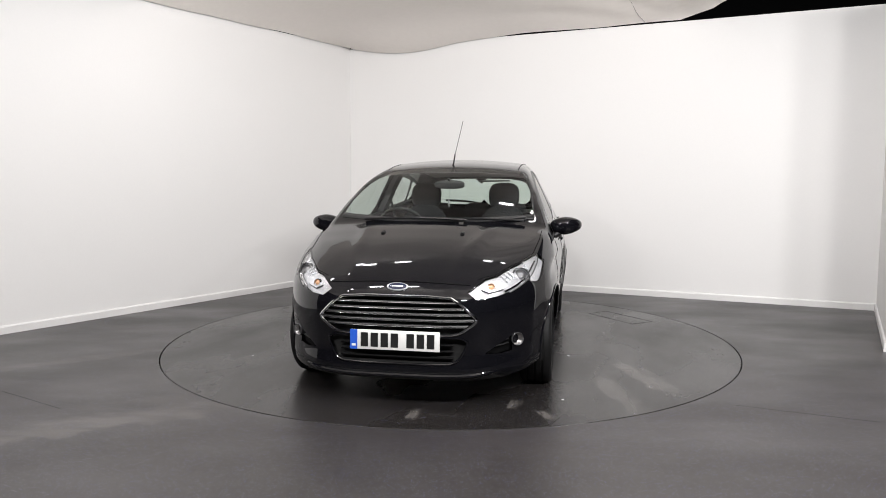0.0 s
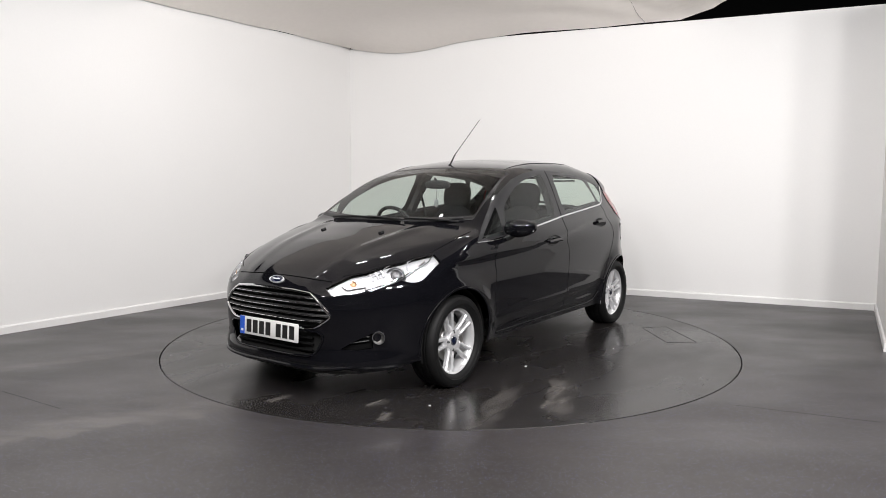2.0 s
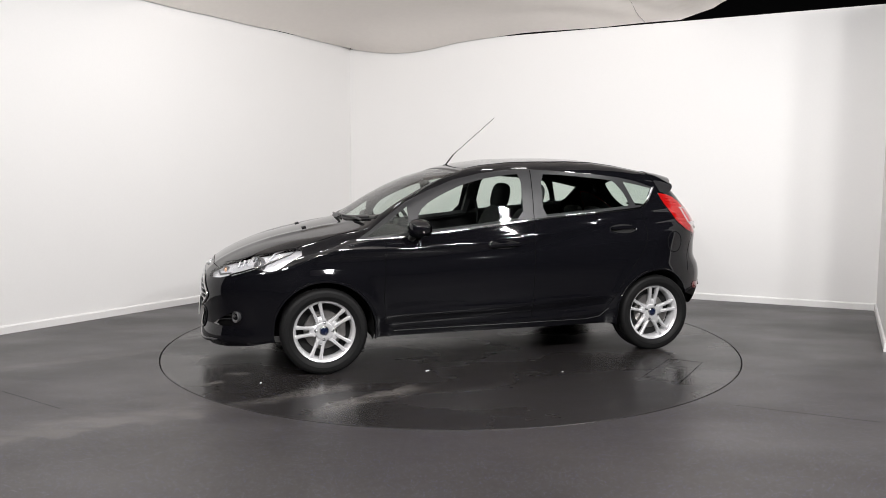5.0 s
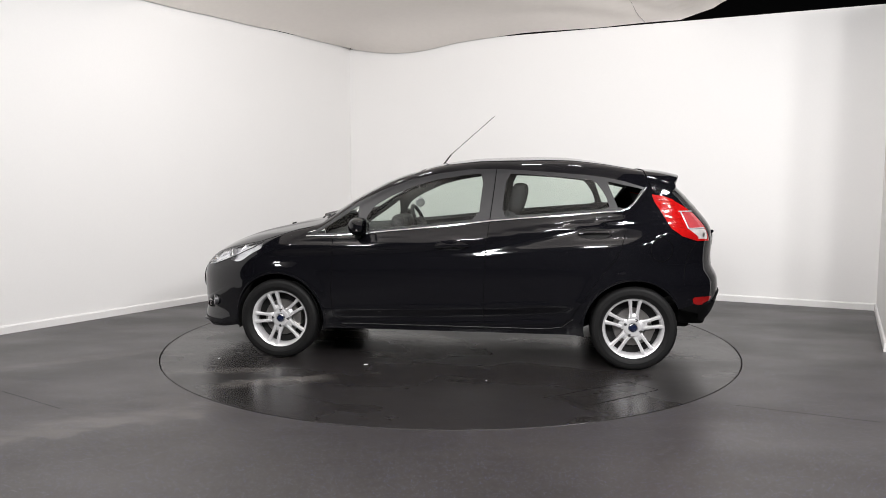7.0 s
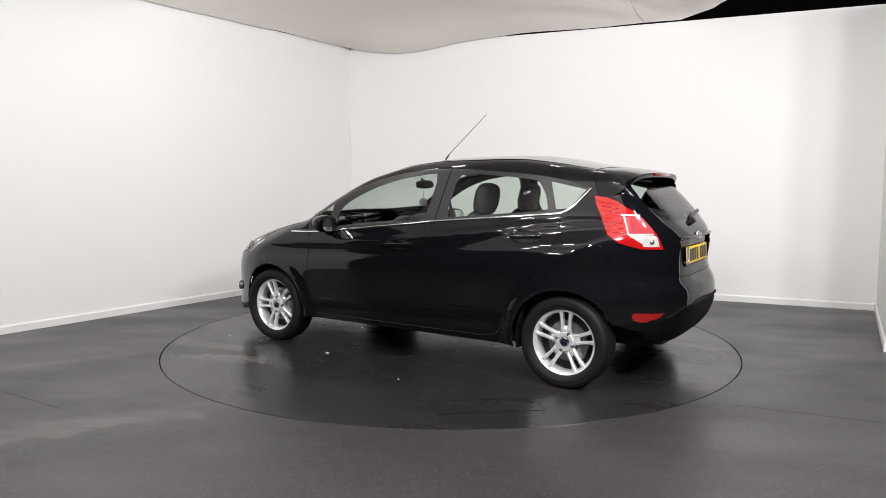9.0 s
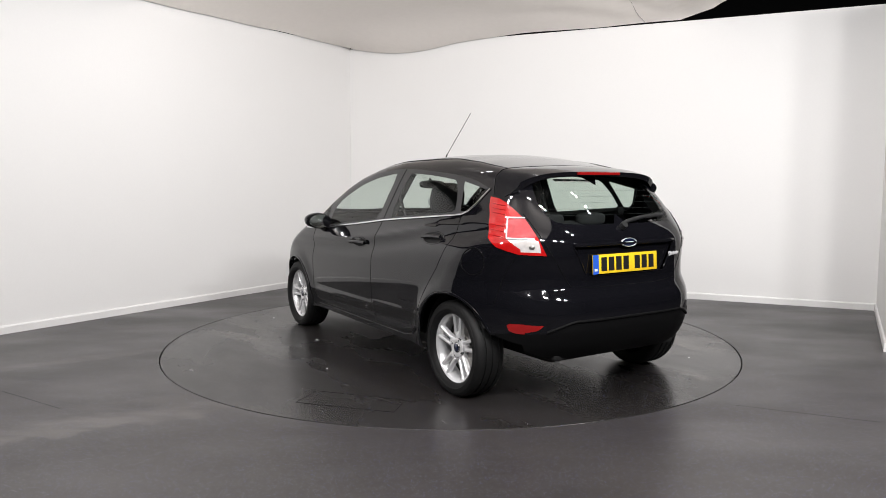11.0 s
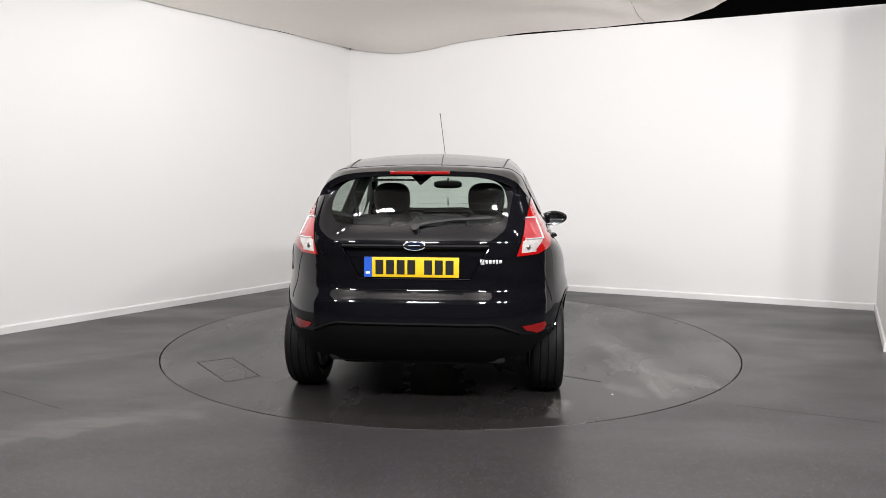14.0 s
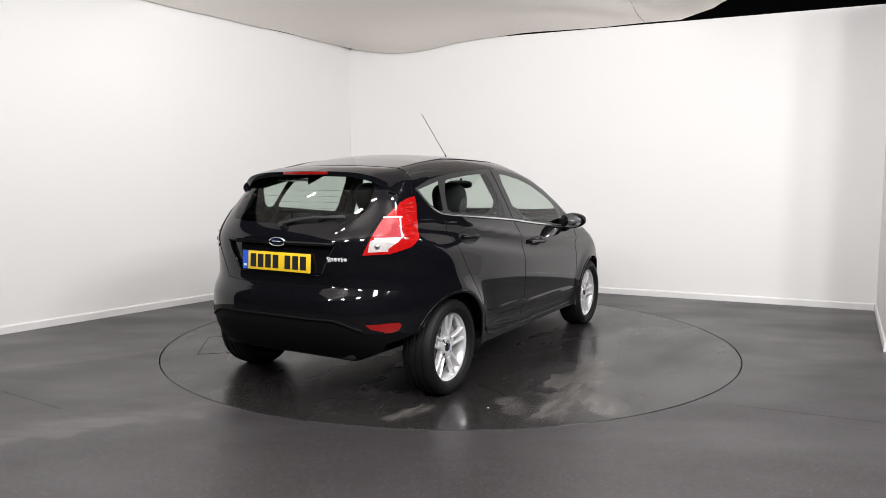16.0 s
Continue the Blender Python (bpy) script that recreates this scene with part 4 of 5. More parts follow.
# --- tail lamps and reflectors
tail = joined(side["tail_lamp"], rear["tail_lamp"])
clear = joined(side["tail_clear"], rear["tail_clear"])
inner = joined(side["tail_inner"], rear["tail_inner"])
refl = joined(side["reflector"], rear["reflector"])
for k in (1, -1):
    mk = (lambda q: q) if k > 0 else mirrored
    lamp = skin("tail_lamp", mk(pushed(tail, 0.005)), M_RED, "glossy red tail lamp cluster")
    skin("clear_lens", mk(pushed(clear, 0.004)), M_CLEARLAMP, "frosted clear lens", lamp)
    skin("brake_lens", mk(pushed(inner, 0.004)), M_REDBOX, "paler red brake lens", lamp)
    skin("reflector", mk(pushed(refl, 0.003)), M_REDDARK, "dark red bumper reflector")
    for z, xe in ((0.970, -1.615), (1.085, -1.565)):
        strip("lens_rim", on_face([(k * 0.598, z), (k * 0.66, z)], -1, 0.006), 0.005, 0.004, M_REFLECTOR, lamp)
        strip("lens_rim", on_side([(xe, z), (float(TAIL_X(z)) + 0.17, z)], 0.006, k < 0), 0.005, 0.004, M_REFLECTOR, lamp)
    strip("lens_rim", on_side([(-1.615, 0.970), (-1.590, 1.03), (-1.565, 1.085)], 0.006, k < 0), 0.005, 0.004, M_REFLECTOR, lamp)
    for z in (1.165, 1.14, 1.115, 1.05, 1.02, 0.99):
        xb = -1.415 - (1.165 - z) * 0.42
        strip("lens_rib", on_side([(xb, z), (xb - 0.055, z - 0.006), (xb - 0.105, z - 0.012)], 0.0045, k < 0), 0.005, 0.004, M_RED, lamp)
    skin("lamp_trim", mk(pushed(joined(tail, clear, inner), -0.010)), M_CABIN, "", lamp)
    bm = bmesh.new()
    c = on_face([(k * 0.615, 0.925), (k * 0.62, 0.925)], -1, 0.004)[0][0]
    lathe(bm, [(0.0005, 0.006), (0.012, 0.004), (0.016, 0.0)], aim_at(Vector(c), (-0.8, k * 0.6, 0)), 16)
    cpart("indicator_bulb", bm, M_DISC, lamp, "dull indicator bulb")


# --- number plates, badges, script
def plate(name, sign, x, y0, z0, mat, tilt):
    n = Vector((sign, 0, tilt)).normalized()
    m = Matrix.Translation((x, y0, z0)) @ Matrix((Vector((0, sign, 0)), n.cross(Vector((0, sign, 0))), n)).transposed().to_4x4()
    # local: x along the writing, y up, z out of the plate
    bm = bmesh.new()
    box(bm, (-0.26, -0.0555, -0.004), (0.26, 0.0555, 0.004), 0.003, m)
    ob = cpart(name, bm, mat, None, "number plate with plain dark bars")
    bm = bmesh.new()
    box(bm, (-0.26, -0.0555, 0.0042), (-0.217, 0.0555, 0.0052), 0, m)
    cpart("blue_band", bm, M_BLUE, ob, "blue band")
    bm = bmesh.new()
    box(bm, (-0.25, -0.038, 0.0054), (-0.227, -0.024, 0.0062), 0, m)
    cpart("band_mark", bm, M_PLATE_W, ob)
    x_ = -0.197
    for i in range(7):
        if i == 4:
            x_ += 0.033
        bm = bmesh.new()
        box(bm, (x_, -0.0395, 0.0042), (x_ + 0.043, 0.0395, 0.0056), 0, m)
        cpart("plain_bar", bm, M_INK, ob)
        x_ += 0.0585
    return ob


plate("front_number_plate", 1, 2.066, 0.0, 0.402, M_PLATE_W, 0.05)
plate("rear_number_plate", -1, -1.862, 0.0165, 0.820, M_PLATE_Y, 0.06)


def badge(c, n, w, h):
    m = aim_at(Vector(c), n)
    up = m.to_3x3().inverted() @ Vector((0, 0, 1))
    m = m @ Matrix.Rotation(math.atan2(-up.x, up.y), 4, "Z") @ Matrix.Diagonal((w, h, 1, 1))
    bm = bmesh.new()
    lathe(bm, [(1.0, -0.004), (1.0, 0.004), (0.93, 0.007), (0.86, 0.004), (0.86, 0.0)], m, 40)
    ob = cpart("badge", bm, M_BRIGHT, None, "oval badge with chrome rim")
    bm = bmesh.new()
    lathe(bm, [(0.0005, 0.006), (0.5, 0.0055), (0.88, 0.003)], m, 40)
    cpart("badge_field", bm, M_BADGE, ob, "dark blue enamel field")
    bm = bmesh.new()
    box(bm, (-0.5, -0.16, 0.006), (0.5, 0.16, 0.0072), 0, m)
    cpart("plain_bar", bm, M_BRIGHT, ob)


p, n = on_face([(0.0, 0.694), (0.01, 0.694)], 1, 0.004)
badge(p[0], n[0], 0.062, 0.027)
badge((-1.868, 0.0, 0.938), (-1, 0, 0.12), 0.062, 0.026)
p, n = on_face([(-0.355, 0.851), (-0.365, 0.851)], -1, 0.003)
for dy, w, h in ((0.0, 0.022, 0.03), (-0.028, 0.012, 0.02), (-0.046, 0.014, 0.02), (-0.066, 0.012, 0.018), (-0.084, 0.010, 0.024), (-0.100, 0.016, 0.016)):
    q, nn_ = on_face([(-0.357 + dy, 0.851), (-0.357 + dy - w, 0.853)], -1, 0.003, step=0.02)
    strip("plain_bar", (q, nn_), h / 2, 0.002, M_BRIGHT)
strip("tailgate_ledge", on_face([(y, 0.934) for y in np.linspace(-0.40, 0.40, 20)], -1, 0.004), 0.012, 0.014, M_PAINT)
for k in (1, -1):
    strip("recess_edge", on_face([(k * 0.404, 0.925), (k * 0.318, 0.768)], -1, 0.0), 0.004, 0.006, M_PAINT)
strip("recess_edge", on_face([(y, 0.755) for y in np.linspace(-0.30, 0.30, 12)], -1, 0.0), 0.004, 0.006, M_PAINT)
strip("bumper_ledge", on_face([(y, 0.512 - 0.06 * max(0, abs(y) - 0.44) / 0.14) for y in np.linspace(-0.57, 0.57, 24)], -1, 0.002), 0.008, 0.008, M_PLASTIC)


# --- roof spoiler
def build_spoiler():
    """A deep roof spoiler whose ends sweep down to the tail lamps."""
    x0 = -1.33
    zr = float(surf(2, np.array([x0]), np.array([0.53]))[0, 2])
    rows = []
    for s_ in np.linspace(-1, 1, 61):
        a, k = abs(s_), (1 if s_ >= 0 else -1)
        u, v = min(a / 0.8, 1.0), max(0.0, (a - 0.8) / 0.2)
        if v == 0:
            p = surf(2, np.array([x0]), np.array([0.53 * u]))[0]
        else:
            p = surf(1, np.array([x0 - 0.06 * v]), np.array([zr - 0.012 - (zr - 0.012 - 1.215) * v]))[0]
        p = p + (np.array([0, 0, 0.004]) if v == 0 else np.array([0, 0.004, 0.004 * (1 - v)]))
        low = surf(1, np.array([-1.47]), np.array([1.20]))[0]
        q = np.array([-1.605 + 0.02 * u * u + 0.05 * u ** 8, 0.552 * u, 1.356 - 0.022 * u * u - 0.048 * u ** 7])
        q = q + (low - q) * (v ** 1.4) + np.array([-0.03, 0.004, -0.004]) * math.sin(math.pi * v)
        thick = 0.030 + 0.022 * u ** 6 - 0.030 * v
        q2 = q + np.array([0.012, -0.03 * v, -thick])
        p2 = p + np.array([-0.10, -0.035 * v - 0.01, -0.055 + 0.045 * v])
        row = []
        for t in np.linspace(0, 1, 9):
            w = p + (q - p) * t
            w[2] += 0.010 * math.sin(math.pi * t) * (1 - v)
            row.append(w)
        row += [q + (q2 - q) * 0.35 + np.array([-0.004, 0, 0]), q2]
        for t in (0.3, 0.65, 1.0):
            row.append(q2 + (p2 - q2) * t + np.array([0, 0, 0.014 * math.sin(math.pi * t)]))
        rows.append([(w[0], k * w[1], w[2]) for w in row])
    m = len(rows[0])
    bm = bmesh.new()
    vs = [[bm.verts.new(v) for v in r] for r in rows]
    for r0, r1 in zip(vs, vs[1:]):
        for j in range(m - 1):
            bm.faces.new((r0[j], r0[j + 1], r1[j + 1], r1[j]))
    sp = cpart("spoiler", bm, M_PAINT, None, "glossy black roof spoiler")
    line("spoiler_gap", [r[0] for r in rows], 0.0022, M_GAP, sp)
    bm = bmesh.new()
    box(bm, (-1.615, -0.172, 1.334), (-1.590, 0.172, 1.353), 0.004)
    cpart("brake_light", bm, M_REDDARK, sp, "high dark red brake light bar")


build_spoiler()


# --- door mirrors, handles
def blob(bm, c, r, m=None, power=2.4, seg=20):
    """A rounded, slightly boxy shell round c."""
    verts = []
    for i in range(seg + 1):
        t = -math.pi / 2 + math.pi * i / seg
        ring = []
        for j in range(seg * 2):
            f = 2 * math.pi * j / (seg * 2)
            d = Vector((math.cos(t) * math.cos(f), math.cos(t) * math.sin(f), math.sin(t)))
            k = (abs(d.x) ** power + abs(d.y) ** power + abs(d.z) ** power) ** (-1 / power)
            v = Vector((d.x * k * r[0], d.y * k * r[1], d.z * k * r[2]))
            v = (m @ v if m is not None else v) + Vector(c)
            ring.append(bm.verts.new(v))
        verts.append(ring)
    n = seg * 2
    for i in range(seg):
        for j in range(n):
            bm.faces.new((verts[i][j], verts[i][(j + 1) % n], verts[i + 1][(j + 1) % n], verts[i + 1][j]))
    bmesh.ops.remove_doubles(bm, verts=bm.verts, dist=1e-5)


for k in (1, -1):
    bm = bmesh.new()
    blob(bm, (0, 0, 0), (0.062, 0.098, 0.062), power=2.5)
    for v in bm.verts:                                   # flat back, slimmer outer end
        out = v.co.y / 0.098
        v.co.z *= 1.0 - 0.22 * max(0, out) - 0.10 * max(0, -out)
        if v.co.x < -0.030:
            v.co.x = -0.030 + (v.co.x + 0.030) * 0.25
        v.co.x -= 0.028 * max(0, out) ** 2
        v.co.z += 0.006 * out
    bmesh.ops.transform(bm, matrix=Matrix.Translation((0.625, 0.895, 0.973)) @ pose(0, 0, 0, 0, 0, -8) @ Matrix.Diagonal((1.2, 1.12, 1.06, 1)), verts=bm.verts)
    if k < 0:
        bmesh.ops.scale(bm, vec=(1, -1, 1), verts=bm.verts)
    mir = cpart("door_mirror", bm, M_PAINT, None, "glossy black door mirror")
    bm = bmesh.new()
    lathe(bm, [(0.0005, 0.0), (0.9, 0.0), (1.0, 0.002)], Matrix.Translation((0.572, k * 0.893, 0.972)) @ pose(0, 0, 0, 0, -90, k * 8) @ Matrix.Diagonal((0.055, 0.094, 1, 1)), 32)
    cpart("mirror_glass", bm, M_CHROME, mir, "mirror glass")
    bm = bmesh.new()
    tube(bm, [(0.66, k * 0.795, 0.895), (0.655, k * 0.825, 0.905), (0.645, k * 0.855, 0.925), (0.635, k * 0.875, 0.945)], 0.024, 12)
    cpart("mirror_foot", bm, M_SATIN, mir)
    bm = bmesh.new()
    tube(bm, [(0.668, k * 0.930, 0.955), (0.650, k * 0.968, 0.957), (0.610, k * 0.993, 0.962)], 0.014, 8)
    cpart("side_repeater", bm, M_CLEARLAMP, mir, "clear side repeater lens")
    for x0, x1, z in ((0.115, -0.135, 0.846), (-0.865, -1.085, 0.938)):
        pn = on_side([(x0 - 0.01, z - 0.004), ((x0 + x1) / 2, z + 0.002), (x1 + 0.01, z)], 0.020, k < 0, 0.02)
        h = strip("door_handle", pn, 0.013, 0.008, M_PAINT, None, "body-coloured pull handle")
        ring = [((x0 + x1) / 2 + 0.115 * math.cos(2 * math.pi * j / 28), z + 0.037 * math.sin(2 * math.pi * j / 28)) for j in range(28)]
        strip("handle_cup", on_side(ring, 0.0, k < 0, closed=True), 0.005, 0.003, M_PAINT, h, "", True)
        # flat dark ellipse just proud of the skin: the cup's shade as colour
        cc, cn = on_side([((x0 + x1) / 2, z), ((x0 + x1) / 2 - 0.001, z)], 0.0008, k < 0)
        rp, rn = on_side(ring, 0.0012, k < 0, closed=True)
        bm = bmesh.new()
        hub = bm.verts.new(cc[0])
        vs = [bm.verts.new(v) for v in rp]
        for j in range(len(vs)):
            bm.faces.new((hub, vs[j], vs[(j + 1) % len(vs)]))
        cpart("cup_shade", bm, M_DARK, h, "flat dark patch standing for the shade in the handle hollow")
        for xe in (x0 - 0.012, x1 + 0.012):
            e, en = on_side([(xe, z), (xe - 0.001, z)], 0.0, k < 0)
            bm = bmesh.new()
            tube(bm, [e[0] - en[0] * 0.01, e[0] + en[0] * 0.018], 0.010, 10)
            cpart("handle_post", bm, M_PAINT, h)

# --- wipers, nozzles, aerial
for pts, piv in (([(1.03, 0.19), (1.035, -0.10), (0.985, -0.48)], (1.055, 0.25)), ([(1.02, 0.22), (0.98, 0.45), (0.905, 0.63)], (0.95, 0.62))):
    p, n = on_top([piv, pts[1]], 0.020)
    w = strip("wiper_arm", (p, n), 0.009, 0.006, M_SATIN)
    p, n = on_top(pts, 0.012)
    strip("wiper_blade", (p, n), 0.006, 0.010, M_SATIN, w)
for k in (1, -1):
    p, n = on_top([(1.33, k * 0.262), (1.30, k * 0.262)], 0.004)
    strip("washer_nozzle", (p, n), 0.013, 0.008, M_SATIN)
strip("cowl", on_top([(1.035 - 0.36 * v * v, v) for v in np.linspace(-0.68, 0.68, 20)], 0.002), 0.022, 0.006, M_SATIN)
bm = bmesh.new()
tube(bm, [(0.215, 0.0, 1.372), (0.19, 0.0, 1.393), (0.17, 0.0, 1.410)], 0.012, 10)
aer = cpart("aerial", bm, M_SATIN, None, "thin raked roof aerial")
line("aerial_base", [(0.175, 0, 1.405), (0.10, 0.002, 1.470)], 0.0058, M_SATIN, aer)
line("aerial_rod", [(0.10, 0.002, 1.470), (-0.242, 0.012, 1.765)], 0.0024, M_SATIN, aer)
p, n = on_face([(0.0, 1.035), (-0.06, 1.052), (-0.20, 1.072), (-0.41, 1.082)], -1, 0.012)
rw = strip("rear_wiper", (p, n), 0.013, 0.009, M_SATIN)
bm = bmesh.new()
q, qn = on_face([(0.0, 1.025), (0.01, 1.025)], -1, 0.0)
tube(bm, [q[0], q[0] + qn[0] * 0.03], 0.022, 12)
cpart("wiper_hub", bm, M_SATIN, rw)
q = on_face([(0.29, 1.305), (-0.03, 1.300)], -1, -0.004)
st = strip("window_sticker", q, 0.014, 0.001, M_PAPER, None, "pale strip sticker with plain bars")
for a in (0.26, 0.20, 0.14, 0.08, 0.02):
    strip("plain_bar", on_face([(a, 1.304), (a - 0.035, 1.303)], -1, -0.002), 0.005, 0.0008, M_INK, st)
for z in (1.10, 1.135, 1.17, 1.205, 1.24):
    strip("heater_wire", on_face([(y, z) for y in np.linspace(-0.46, 0.46, 16)], -1, -0.003), 0.0006, 0.0004, M_CABIN)


# --- wheels
def build_wheel():
    """A wheel about the origin, its outer face to +y."""
    turn = pose(0, 0, 0, -90, 0, 0)                       # local z to +y
    bm = bmesh.new()
    lathe(bm, [(0.190, -0.10), (0.184, -0.02), (0.180, 0.020), (0.188, 0.055), (0.197, 0.066), (0.205, 0.070), (0.208, 0.066), (0.208, 0.056)], turn, 72)
    lathe(bm, [(0.060, 0.010), (0.062, 0.044), (0.058, 0.052), (0.048, 0.055), (0.034, 0.052), (0.033, 0.046)], turn, 40)
    rim = part("wheel", bm, M_ALLOY, None, "silver five twin-spoke alloy wheel")
    for i in range(5):
        bm = bmesh.new()
        ang = math.radians(72 * i)
        ca, sa = math.cos(ang), math.sin(ang)

        def sweep(stations):
            secs = []
            for r, off, w, top, dep in stations:
                ring = []
                for du, dv in ((-1, -dep), (-1.0, -0.007), (-0.45, 0.0), (0.45, 0.0), (1.0, -0.007), (1, -dep)):
                    u = off + du * w
                    ring.append(bm.verts.new((r * ca - u * sa, top + dv, r * sa + u * ca)))
                secs.append(ring)
            for p0, p1 in zip(secs, secs[1:]):
                for j in range(6):
                    bm.faces.new((p0[j], p0[(j + 1) % 6], p1[(j + 1) % 6], p1[j]))
            bm.faces.new(secs[0])
            bm.faces.new(secs[-1][::-1])
        sweep([(0.030, 0, 0.026, 0.046, 0.03), (0.055, 0, 0.037, 0.0475, 0.03), (0.075, 0, 0.034, 0.0485, 0.03), (0.090, 0, 0.028, 0.046, 0.026), (0.099, 0, 0.012, 0.040, 0.02)])
        for sgn in (-1, 1):
            st = []
            for t in np.linspace(0, 1, 8):
                r = 0.070 + 0.128 * t
                st.append((r, sgn * (0.0205 + 0.0035 * min(1, t * 2.2) + 0.012 * t ** 2.5), 0.0122 - 0.0022 * math.sin(math.pi * t) + 0.005 * t ** 6, 0.050 + 0.014 * t ** 0.8, 0.030))
            sweep(st)
        part("spoke", bm, M_ALLOY, rim)
    bm = bmesh.new()
    prof = [(0.203, -0.075), (0.205, -0.085), (0.225, -0.096), (0.250, -0.0985), (0.270, -0.094), (0.282, -0.083), (0.2865, -0.068)]
    for g in (-0.045, 0.0, 0.045):
        prof += [(0.288, g - 0.008), (0.281, g - 0.006), (0.281, g + 0.006), (0.288, g + 0.008)]
    prof += [(0.2865, 0.068), (0.282, 0.083), (0.270, 0.094), (0.262, 0.0955), (0.261, 0.0975), (0.250, 0.0985), (0.236, 0.0985), (0.234, 0.0955), (0.222, 0.092), (0.210, 0.083), (0.205, 0.070), (0.206, 0.055)]
    lathe(bm, prof, turn, 72)
    part("tyre", bm, M_RUBBER, rim, "black rubber tyre")
    bm = bmesh.new()
    lathe(bm, [(0.0005, -0.02), (0.189, -0.02), (0.189, -0.11)], turn, 40)
    part("barrel", bm, M_DARK, rim)
    bm = bmesh.new()
    lathe(bm, [(0.05, 0.012), (0.075, 0.012), (0.08, 0.005), (0.128, 0.005), (0.130, 0.0), (0.130, -0.015)], turn, 48)
    box(bm, (-0.145, -0.03, -0.05), (-0.085, 0.028, 0.05), 0.008)
    part("brake_disc", bm, M_DISC, rim, "worn steel brake disc")
    bm = bmesh.new()
    lathe(bm, [(0.0005, 0.058), (0.018, 0.0575), (0.027, 0.055), (0.031, 0.050)], turn, 28)
    cap = part("hub_cap", bm, M_CHROME, rim)
    bm = bmesh.new()
    lathe(bm, [(0.0005, 0.0595), (0.022, 0.0585), (0.0245, 0.057)], turn, 28)
    part("cap_field", bm, M_BADGE, cap, "dark blue cap")
    for i in range(4):
        a = math.radians(90 * i + 3)
        m = Matrix.Translation((0.052 * math.cos(a), 0, 0.052 * math.sin(a))) @ turn
        bm = bmesh.new()
        lathe(bm, [(0.0135, 0.043), (0.0135, 0.0505), (0.0125, 0.0512), (0.0095, 0.0505)], m, 16)
        bolt = part("wheel_nut", bm, M_INK, rim)
        bm = bmesh.new()
        lathe(bm, [(0.0005, 0.0565), (0.005, 0.056), (0.0085, 0.054), (0.0085, 0.045)], m, 6)
        part("nut_head", bm, M_CHROME, bolt)
    return rim


wheel = build_wheel()
WHEEL_Y = 0.738
spots = [(AXLE_F, 1, 0), (AXLE_R, 1, -21), (AXLE_F, -1, 33), (AXLE_R, -1, 50)]
for i, (x, k, spin) in enumerate(spots):
    m = pose(x + OFF[0], k * WHEEL_Y + OFF[1], TYRE_R - 0.004, 0, spin, 0 if k > 0 else 180)
    if i == 0:
        wheel.parent = car
        wheel.matrix_basis = m
    else:
        w = copy_thing(wheel, m)
        w.parent = car

# --- wheel housings and underside
for ax in (AXLE_F, AXLE_R):
    for k in (1, -1):
        bm = bmesh.new()
        n = 28
        lo, hi = radians(-14), radians(194 if ax > 0 else 150)
        rows = []
        for y in (0.44, 0.60, 0.845):
            rows.append([bm.verts.new((ax + (ARCH - 0.004 + 0.02 * (y < 0.8)) * math.cos(lo + (hi - lo) * j / n), k * (y if y < 0.8 else 0.80), HUB_Z + (ARCH - 0.004 + 0.02 * (y < 0.8)) * math.sin(lo + (hi - lo) * j / n))) for j in range(n + 1)])
        for a, b in zip(rows, rows[1:]):
            for j in range(n):
                bm.faces.new((a[j], a[j + 1], b[j + 1], b[j]))
        bm.faces.new(rows[0])
        cpart("wheel_housing", bm, M_DARK)
bm = bmesh.new()
box(bm, (-0.88, -0.62, 0.20), (0.88, 0.62, 0.30), 0.02)
box(bm, (-0.88, -0.77, 0.240), (0.88, 0.77, 0.30), 0.01)
box(bm, (0.85, -0.45, 0.19), (1.93, 0.45, 0.62), 0.03)
box(bm, (-1.70, -0.45, 0.235), (-0.85, 0.45, 0.42), 0.03)
box(bm, (-1.80, -0.50, 0.27), (-1.60, 0.50, 0.50), 0.03)
box(bm, (1.60, -0.60, 0.19), (1.80, 0.60, 0.40), 0.03)
cpart("underbody", bm, M_DARK)

# --- cabin
def seat(y, side_x):
    """A front seat with its head restraint."""
    bm = bmesh.new()
    blob(bm, (-0.02, y, 0.52), (0.27, 0.245, 0.085), power=3.5)
    cushion = cpart("seat", bm, M_SEAT, None, "dark cloth front seat")
    bm = bmesh.new()
    blob(bm, (-0.33, y, 0.79), (0.075, 0.235, 0.30), Matrix.Rotation(radians(-14), 3, "Y"), 3.2)
    for v in bm.verts:
        v.co.y = y + (v.co.y - y) * (1 - 0.25 * max(0, (v.co.z - 0.85) / 0.25))
    cpart("seat_back", bm, M_SEAT, cushion)
    bm = bmesh.new()
    blob(bm, (-0.44, y, 1.165), (0.058, 0.132, 0.118), Matrix.Rotation(radians(-12), 3, "Y"), 3.0)
    cpart("head_restraint", bm, M_SEAT, cushion)
    bm = bmesh.new()
    for d in (-0.05, 0.05):
        tube(bm, [(-0.41, y + d, 1.03), (-0.44, y + d, 1.14)], 0.006, 8)
    cpart("restraint_posts", bm, M_CHROME, cushion)


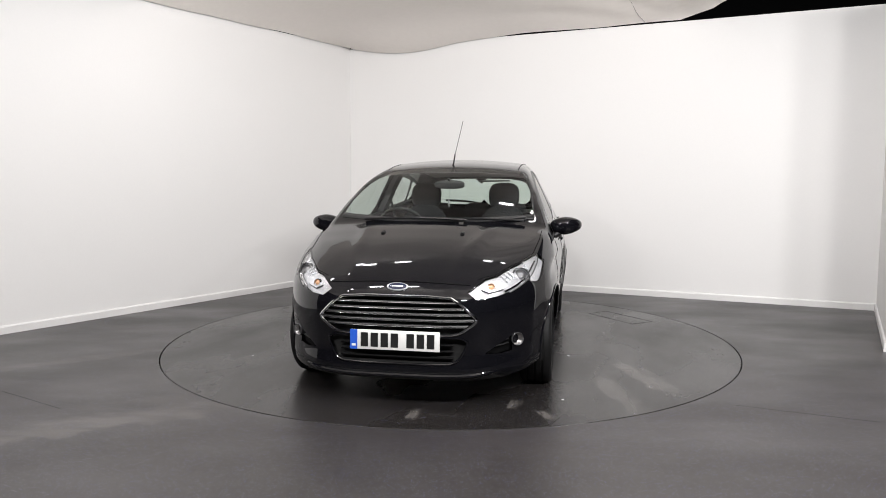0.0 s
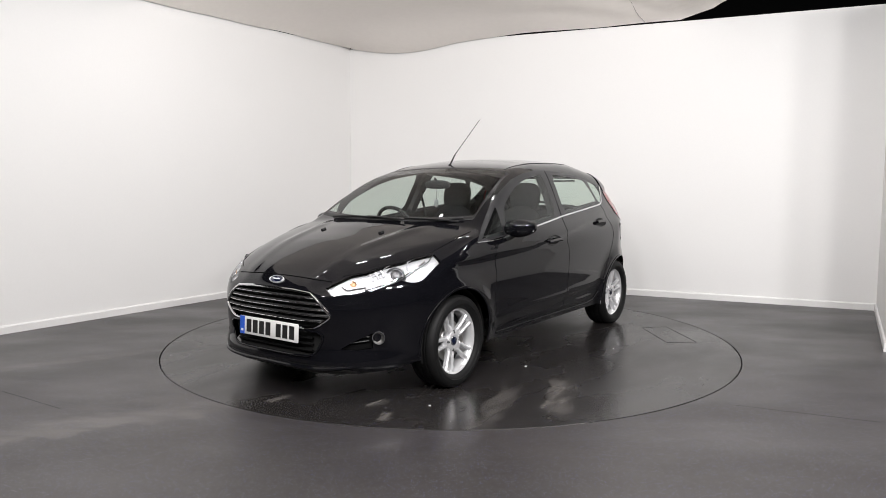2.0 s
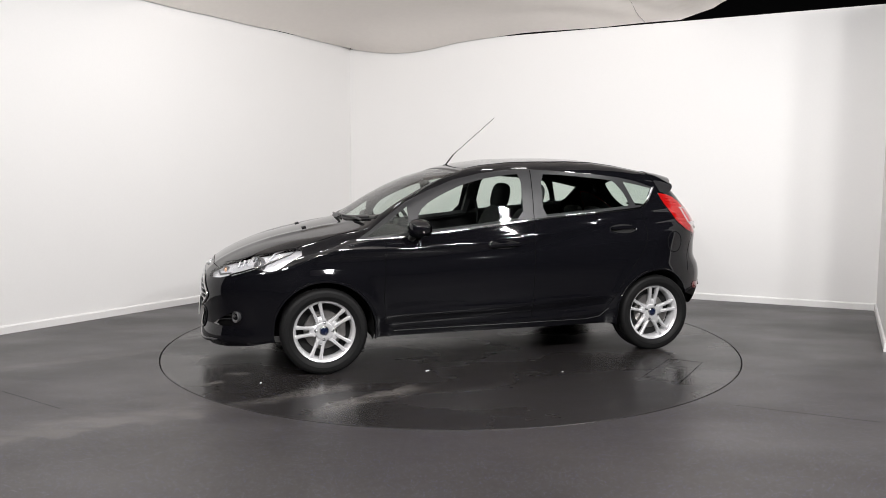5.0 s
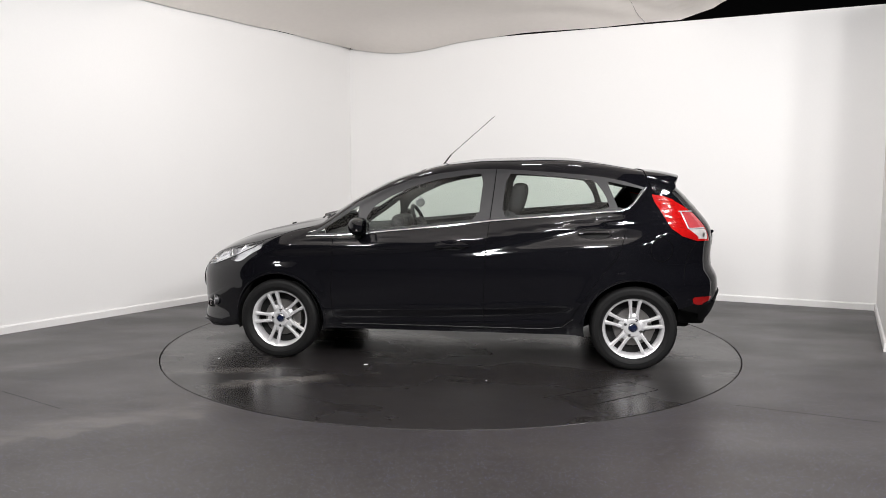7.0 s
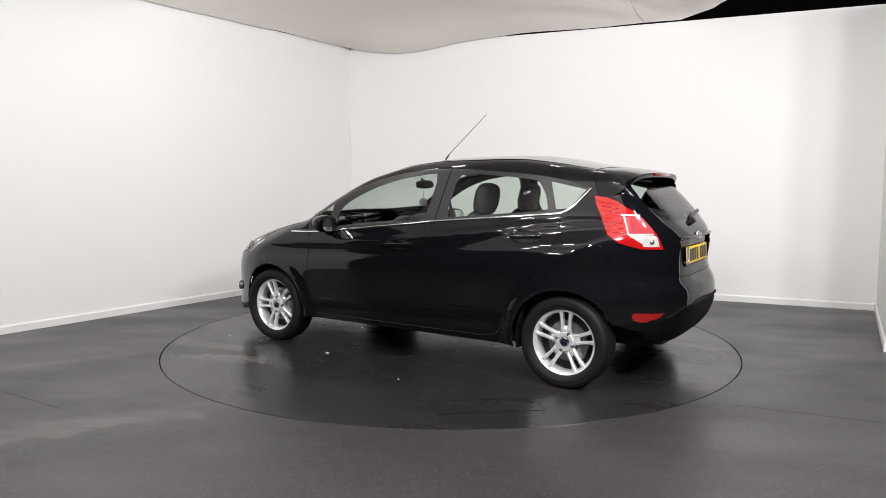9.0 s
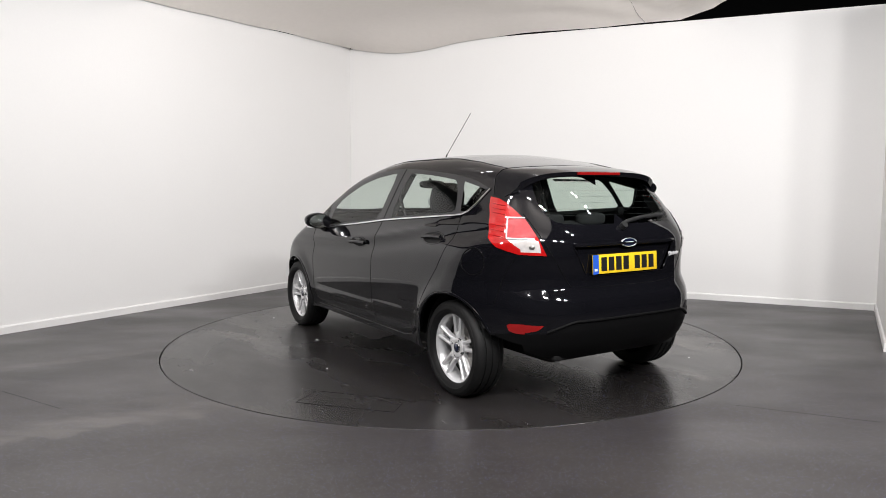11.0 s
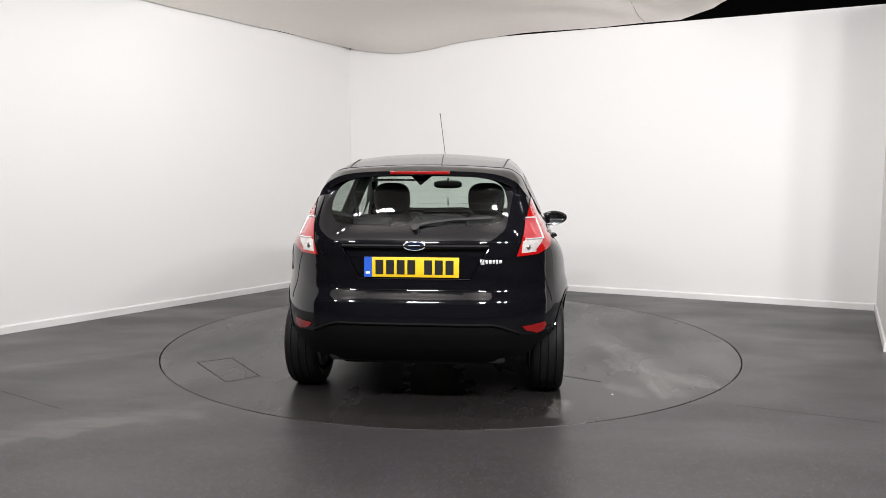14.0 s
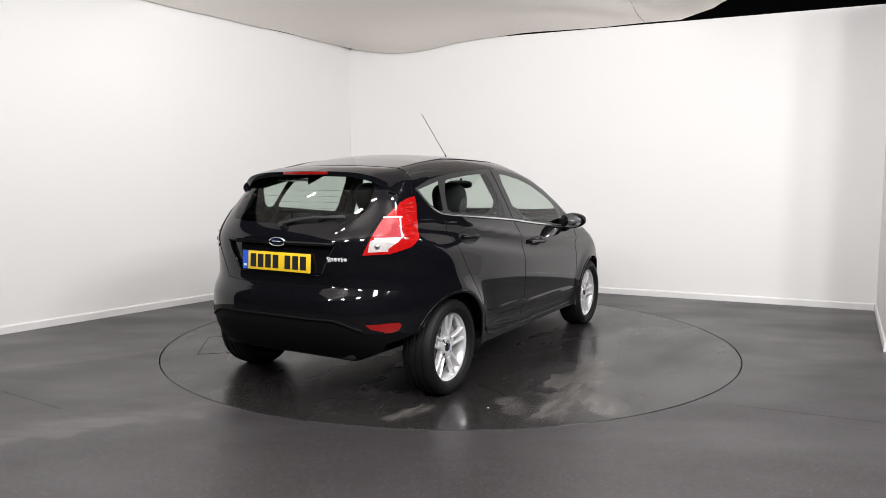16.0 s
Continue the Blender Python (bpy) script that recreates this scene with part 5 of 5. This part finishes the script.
seat(0.345, 0)
seat(-0.345, 0)
bm = bmesh.new()
blob(bm, (-0.80, 0, 0.52), (0.26, 0.60, 0.09), power=4)
bench = cpart("rear_bench", bm, M_SEAT, None, "dark cloth rear bench")
bm = bmesh.new()
blob(bm, (-1.06, 0, 0.77), (0.08, 0.60, 0.26), Matrix.Rotation(radians(-18), 3, "Y"), 4)
cpart("bench_back", bm, M_SEAT, bench)
for y, s in ((0.36, 1.0), (0.0, 0.85), (-0.36, 1.0)):
    bm = bmesh.new()
    blob(bm, (-1.15, y, 1.035), (0.045, 0.125 * s, 0.045), power=3)
    cpart("head_restraint", bm, M_SEAT, bench)
bm = bmesh.new()
blob(bm, (0.78, 0, 0.80), (0.28, 0.70, 0.145), Matrix.Rotation(radians(6), 3, "Y"), 3.5)
blob(bm, (0.56, -0.36, 0.955), (0.09, 0.19, 0.055), None, 2.5)
dash = cpart("dashboard", bm, M_CABIN, None, "dark moulded dashboard")
bm = bmesh.new()
blob(bm, (0.52, 0.0, 0.90), (0.06, 0.14, 0.10), None, 4)
cpart("centre_console", bm, M_CABIN, dash)
sw = Matrix.Translation((0.40, -0.36, 0.915)) @ Matrix.Rotation(radians(-66), 4, "Y")
bm = bmesh.new()
ring = [sw @ Vector((0.183 * math.cos(2 * math.pi * j / 40), 0.183 * math.sin(2 * math.pi * j / 40), 0)) for j in range(40)]
tube(bm, ring, 0.0155, 10, True)
wheel_s = cpart("steering_wheel", bm, M_SATIN, None, "dark leather steering wheel")
bm = bmesh.new()
blob(bm, (0, 0, 0), (0.075, 0.085, 0.03), None, 2.6, 12)
tube(bm, [(0, -0.18, 0), (0, 0.18, 0)], 0.016, 8)
tube(bm, [(0, 0, 0), (-0.18, 0, 0)], 0.016, 8)
bmesh.ops.transform(bm, matrix=sw, verts=bm.verts)
cpart("wheel_boss", bm, M_CABIN, wheel_s)
bm = bmesh.new()
blob(bm, (0.335, 0.0, 1.268), (0.022, 0.118, 0.034), Matrix.Rotation(radians(12), 3, "Y"), 3)
mirr = cpart("rear_view_mirror", bm, M_CABIN, None, "dark inside mirror")
line("mirror_stem", [(0.34, 0, 1.29), (0.37, 0, 1.318)], 0.01, M_CABIN, mirr)
line("cord", [(0.345, 0.0, 1.25), (0.350, 0.0, 1.16)], 0.0012, M_SATIN, mirr)
bm = bmesh.new()
lathe(bm, [(0.0005, 0.006), (0.030, 0.006), (0.037, 0.0), (0.030, -0.006), (0.0005, -0.006)], Matrix.Translation((0.352, 0.0, 1.122)) @ pose(0, 0, 0, 90, 0, 12), 28)
cpart("hanging_disc", bm, M_REFLECTOR, mirr, "round pale hanging disc")
bm = bmesh.new()
box(bm, (-1.66, -0.52, 0.985), (-1.20, 0.52, 1.0), 0.005)
cpart("parcel_shelf", bm, M_CABIN)
for flip in (False, True):
    mk = mirrored if flip else (lambda q: q)
    skin("door_card", mk(pushed(side["front_door"], -0.05)), M_CABIN)
    skin("door_card", mk(pushed(side["rear_door"], -0.05)), M_CABIN)
    k = -1 if flip else 1
    line("door_cap", [(x, k * (y - 0.06), z - 0.004) for x, y, z in on_side(BELT[1:], 0.0)[0]], 0.030, M_CABIN)
    line("pillar_trim", [(x, k * (y - 0.055), z) for x, y, z in on_side([(-0.24, 1.0), (-0.29, 1.36)], 0.0)[0]], 0.042, M_CABIN)
    line("seat_belt", [(-0.30, k * 0.655, 1.20), (-0.33, k * 0.62, 1.02), (-0.32, k * 0.58, 0.85)], 0.012, M_SEAT)


def motions():
    """The turntable carries the car round at a steady pace."""
    rows = [(t, pose(0, 0, 0, 0, 0, PHI0 + RATE * t)) for t in (0, 2, 4, 6, 8, 10, 12, 14, 16)]
    walk(table, rows)
    walk(car, rows)
    for ob in scraps:
        walk(ob, rows)


motions()
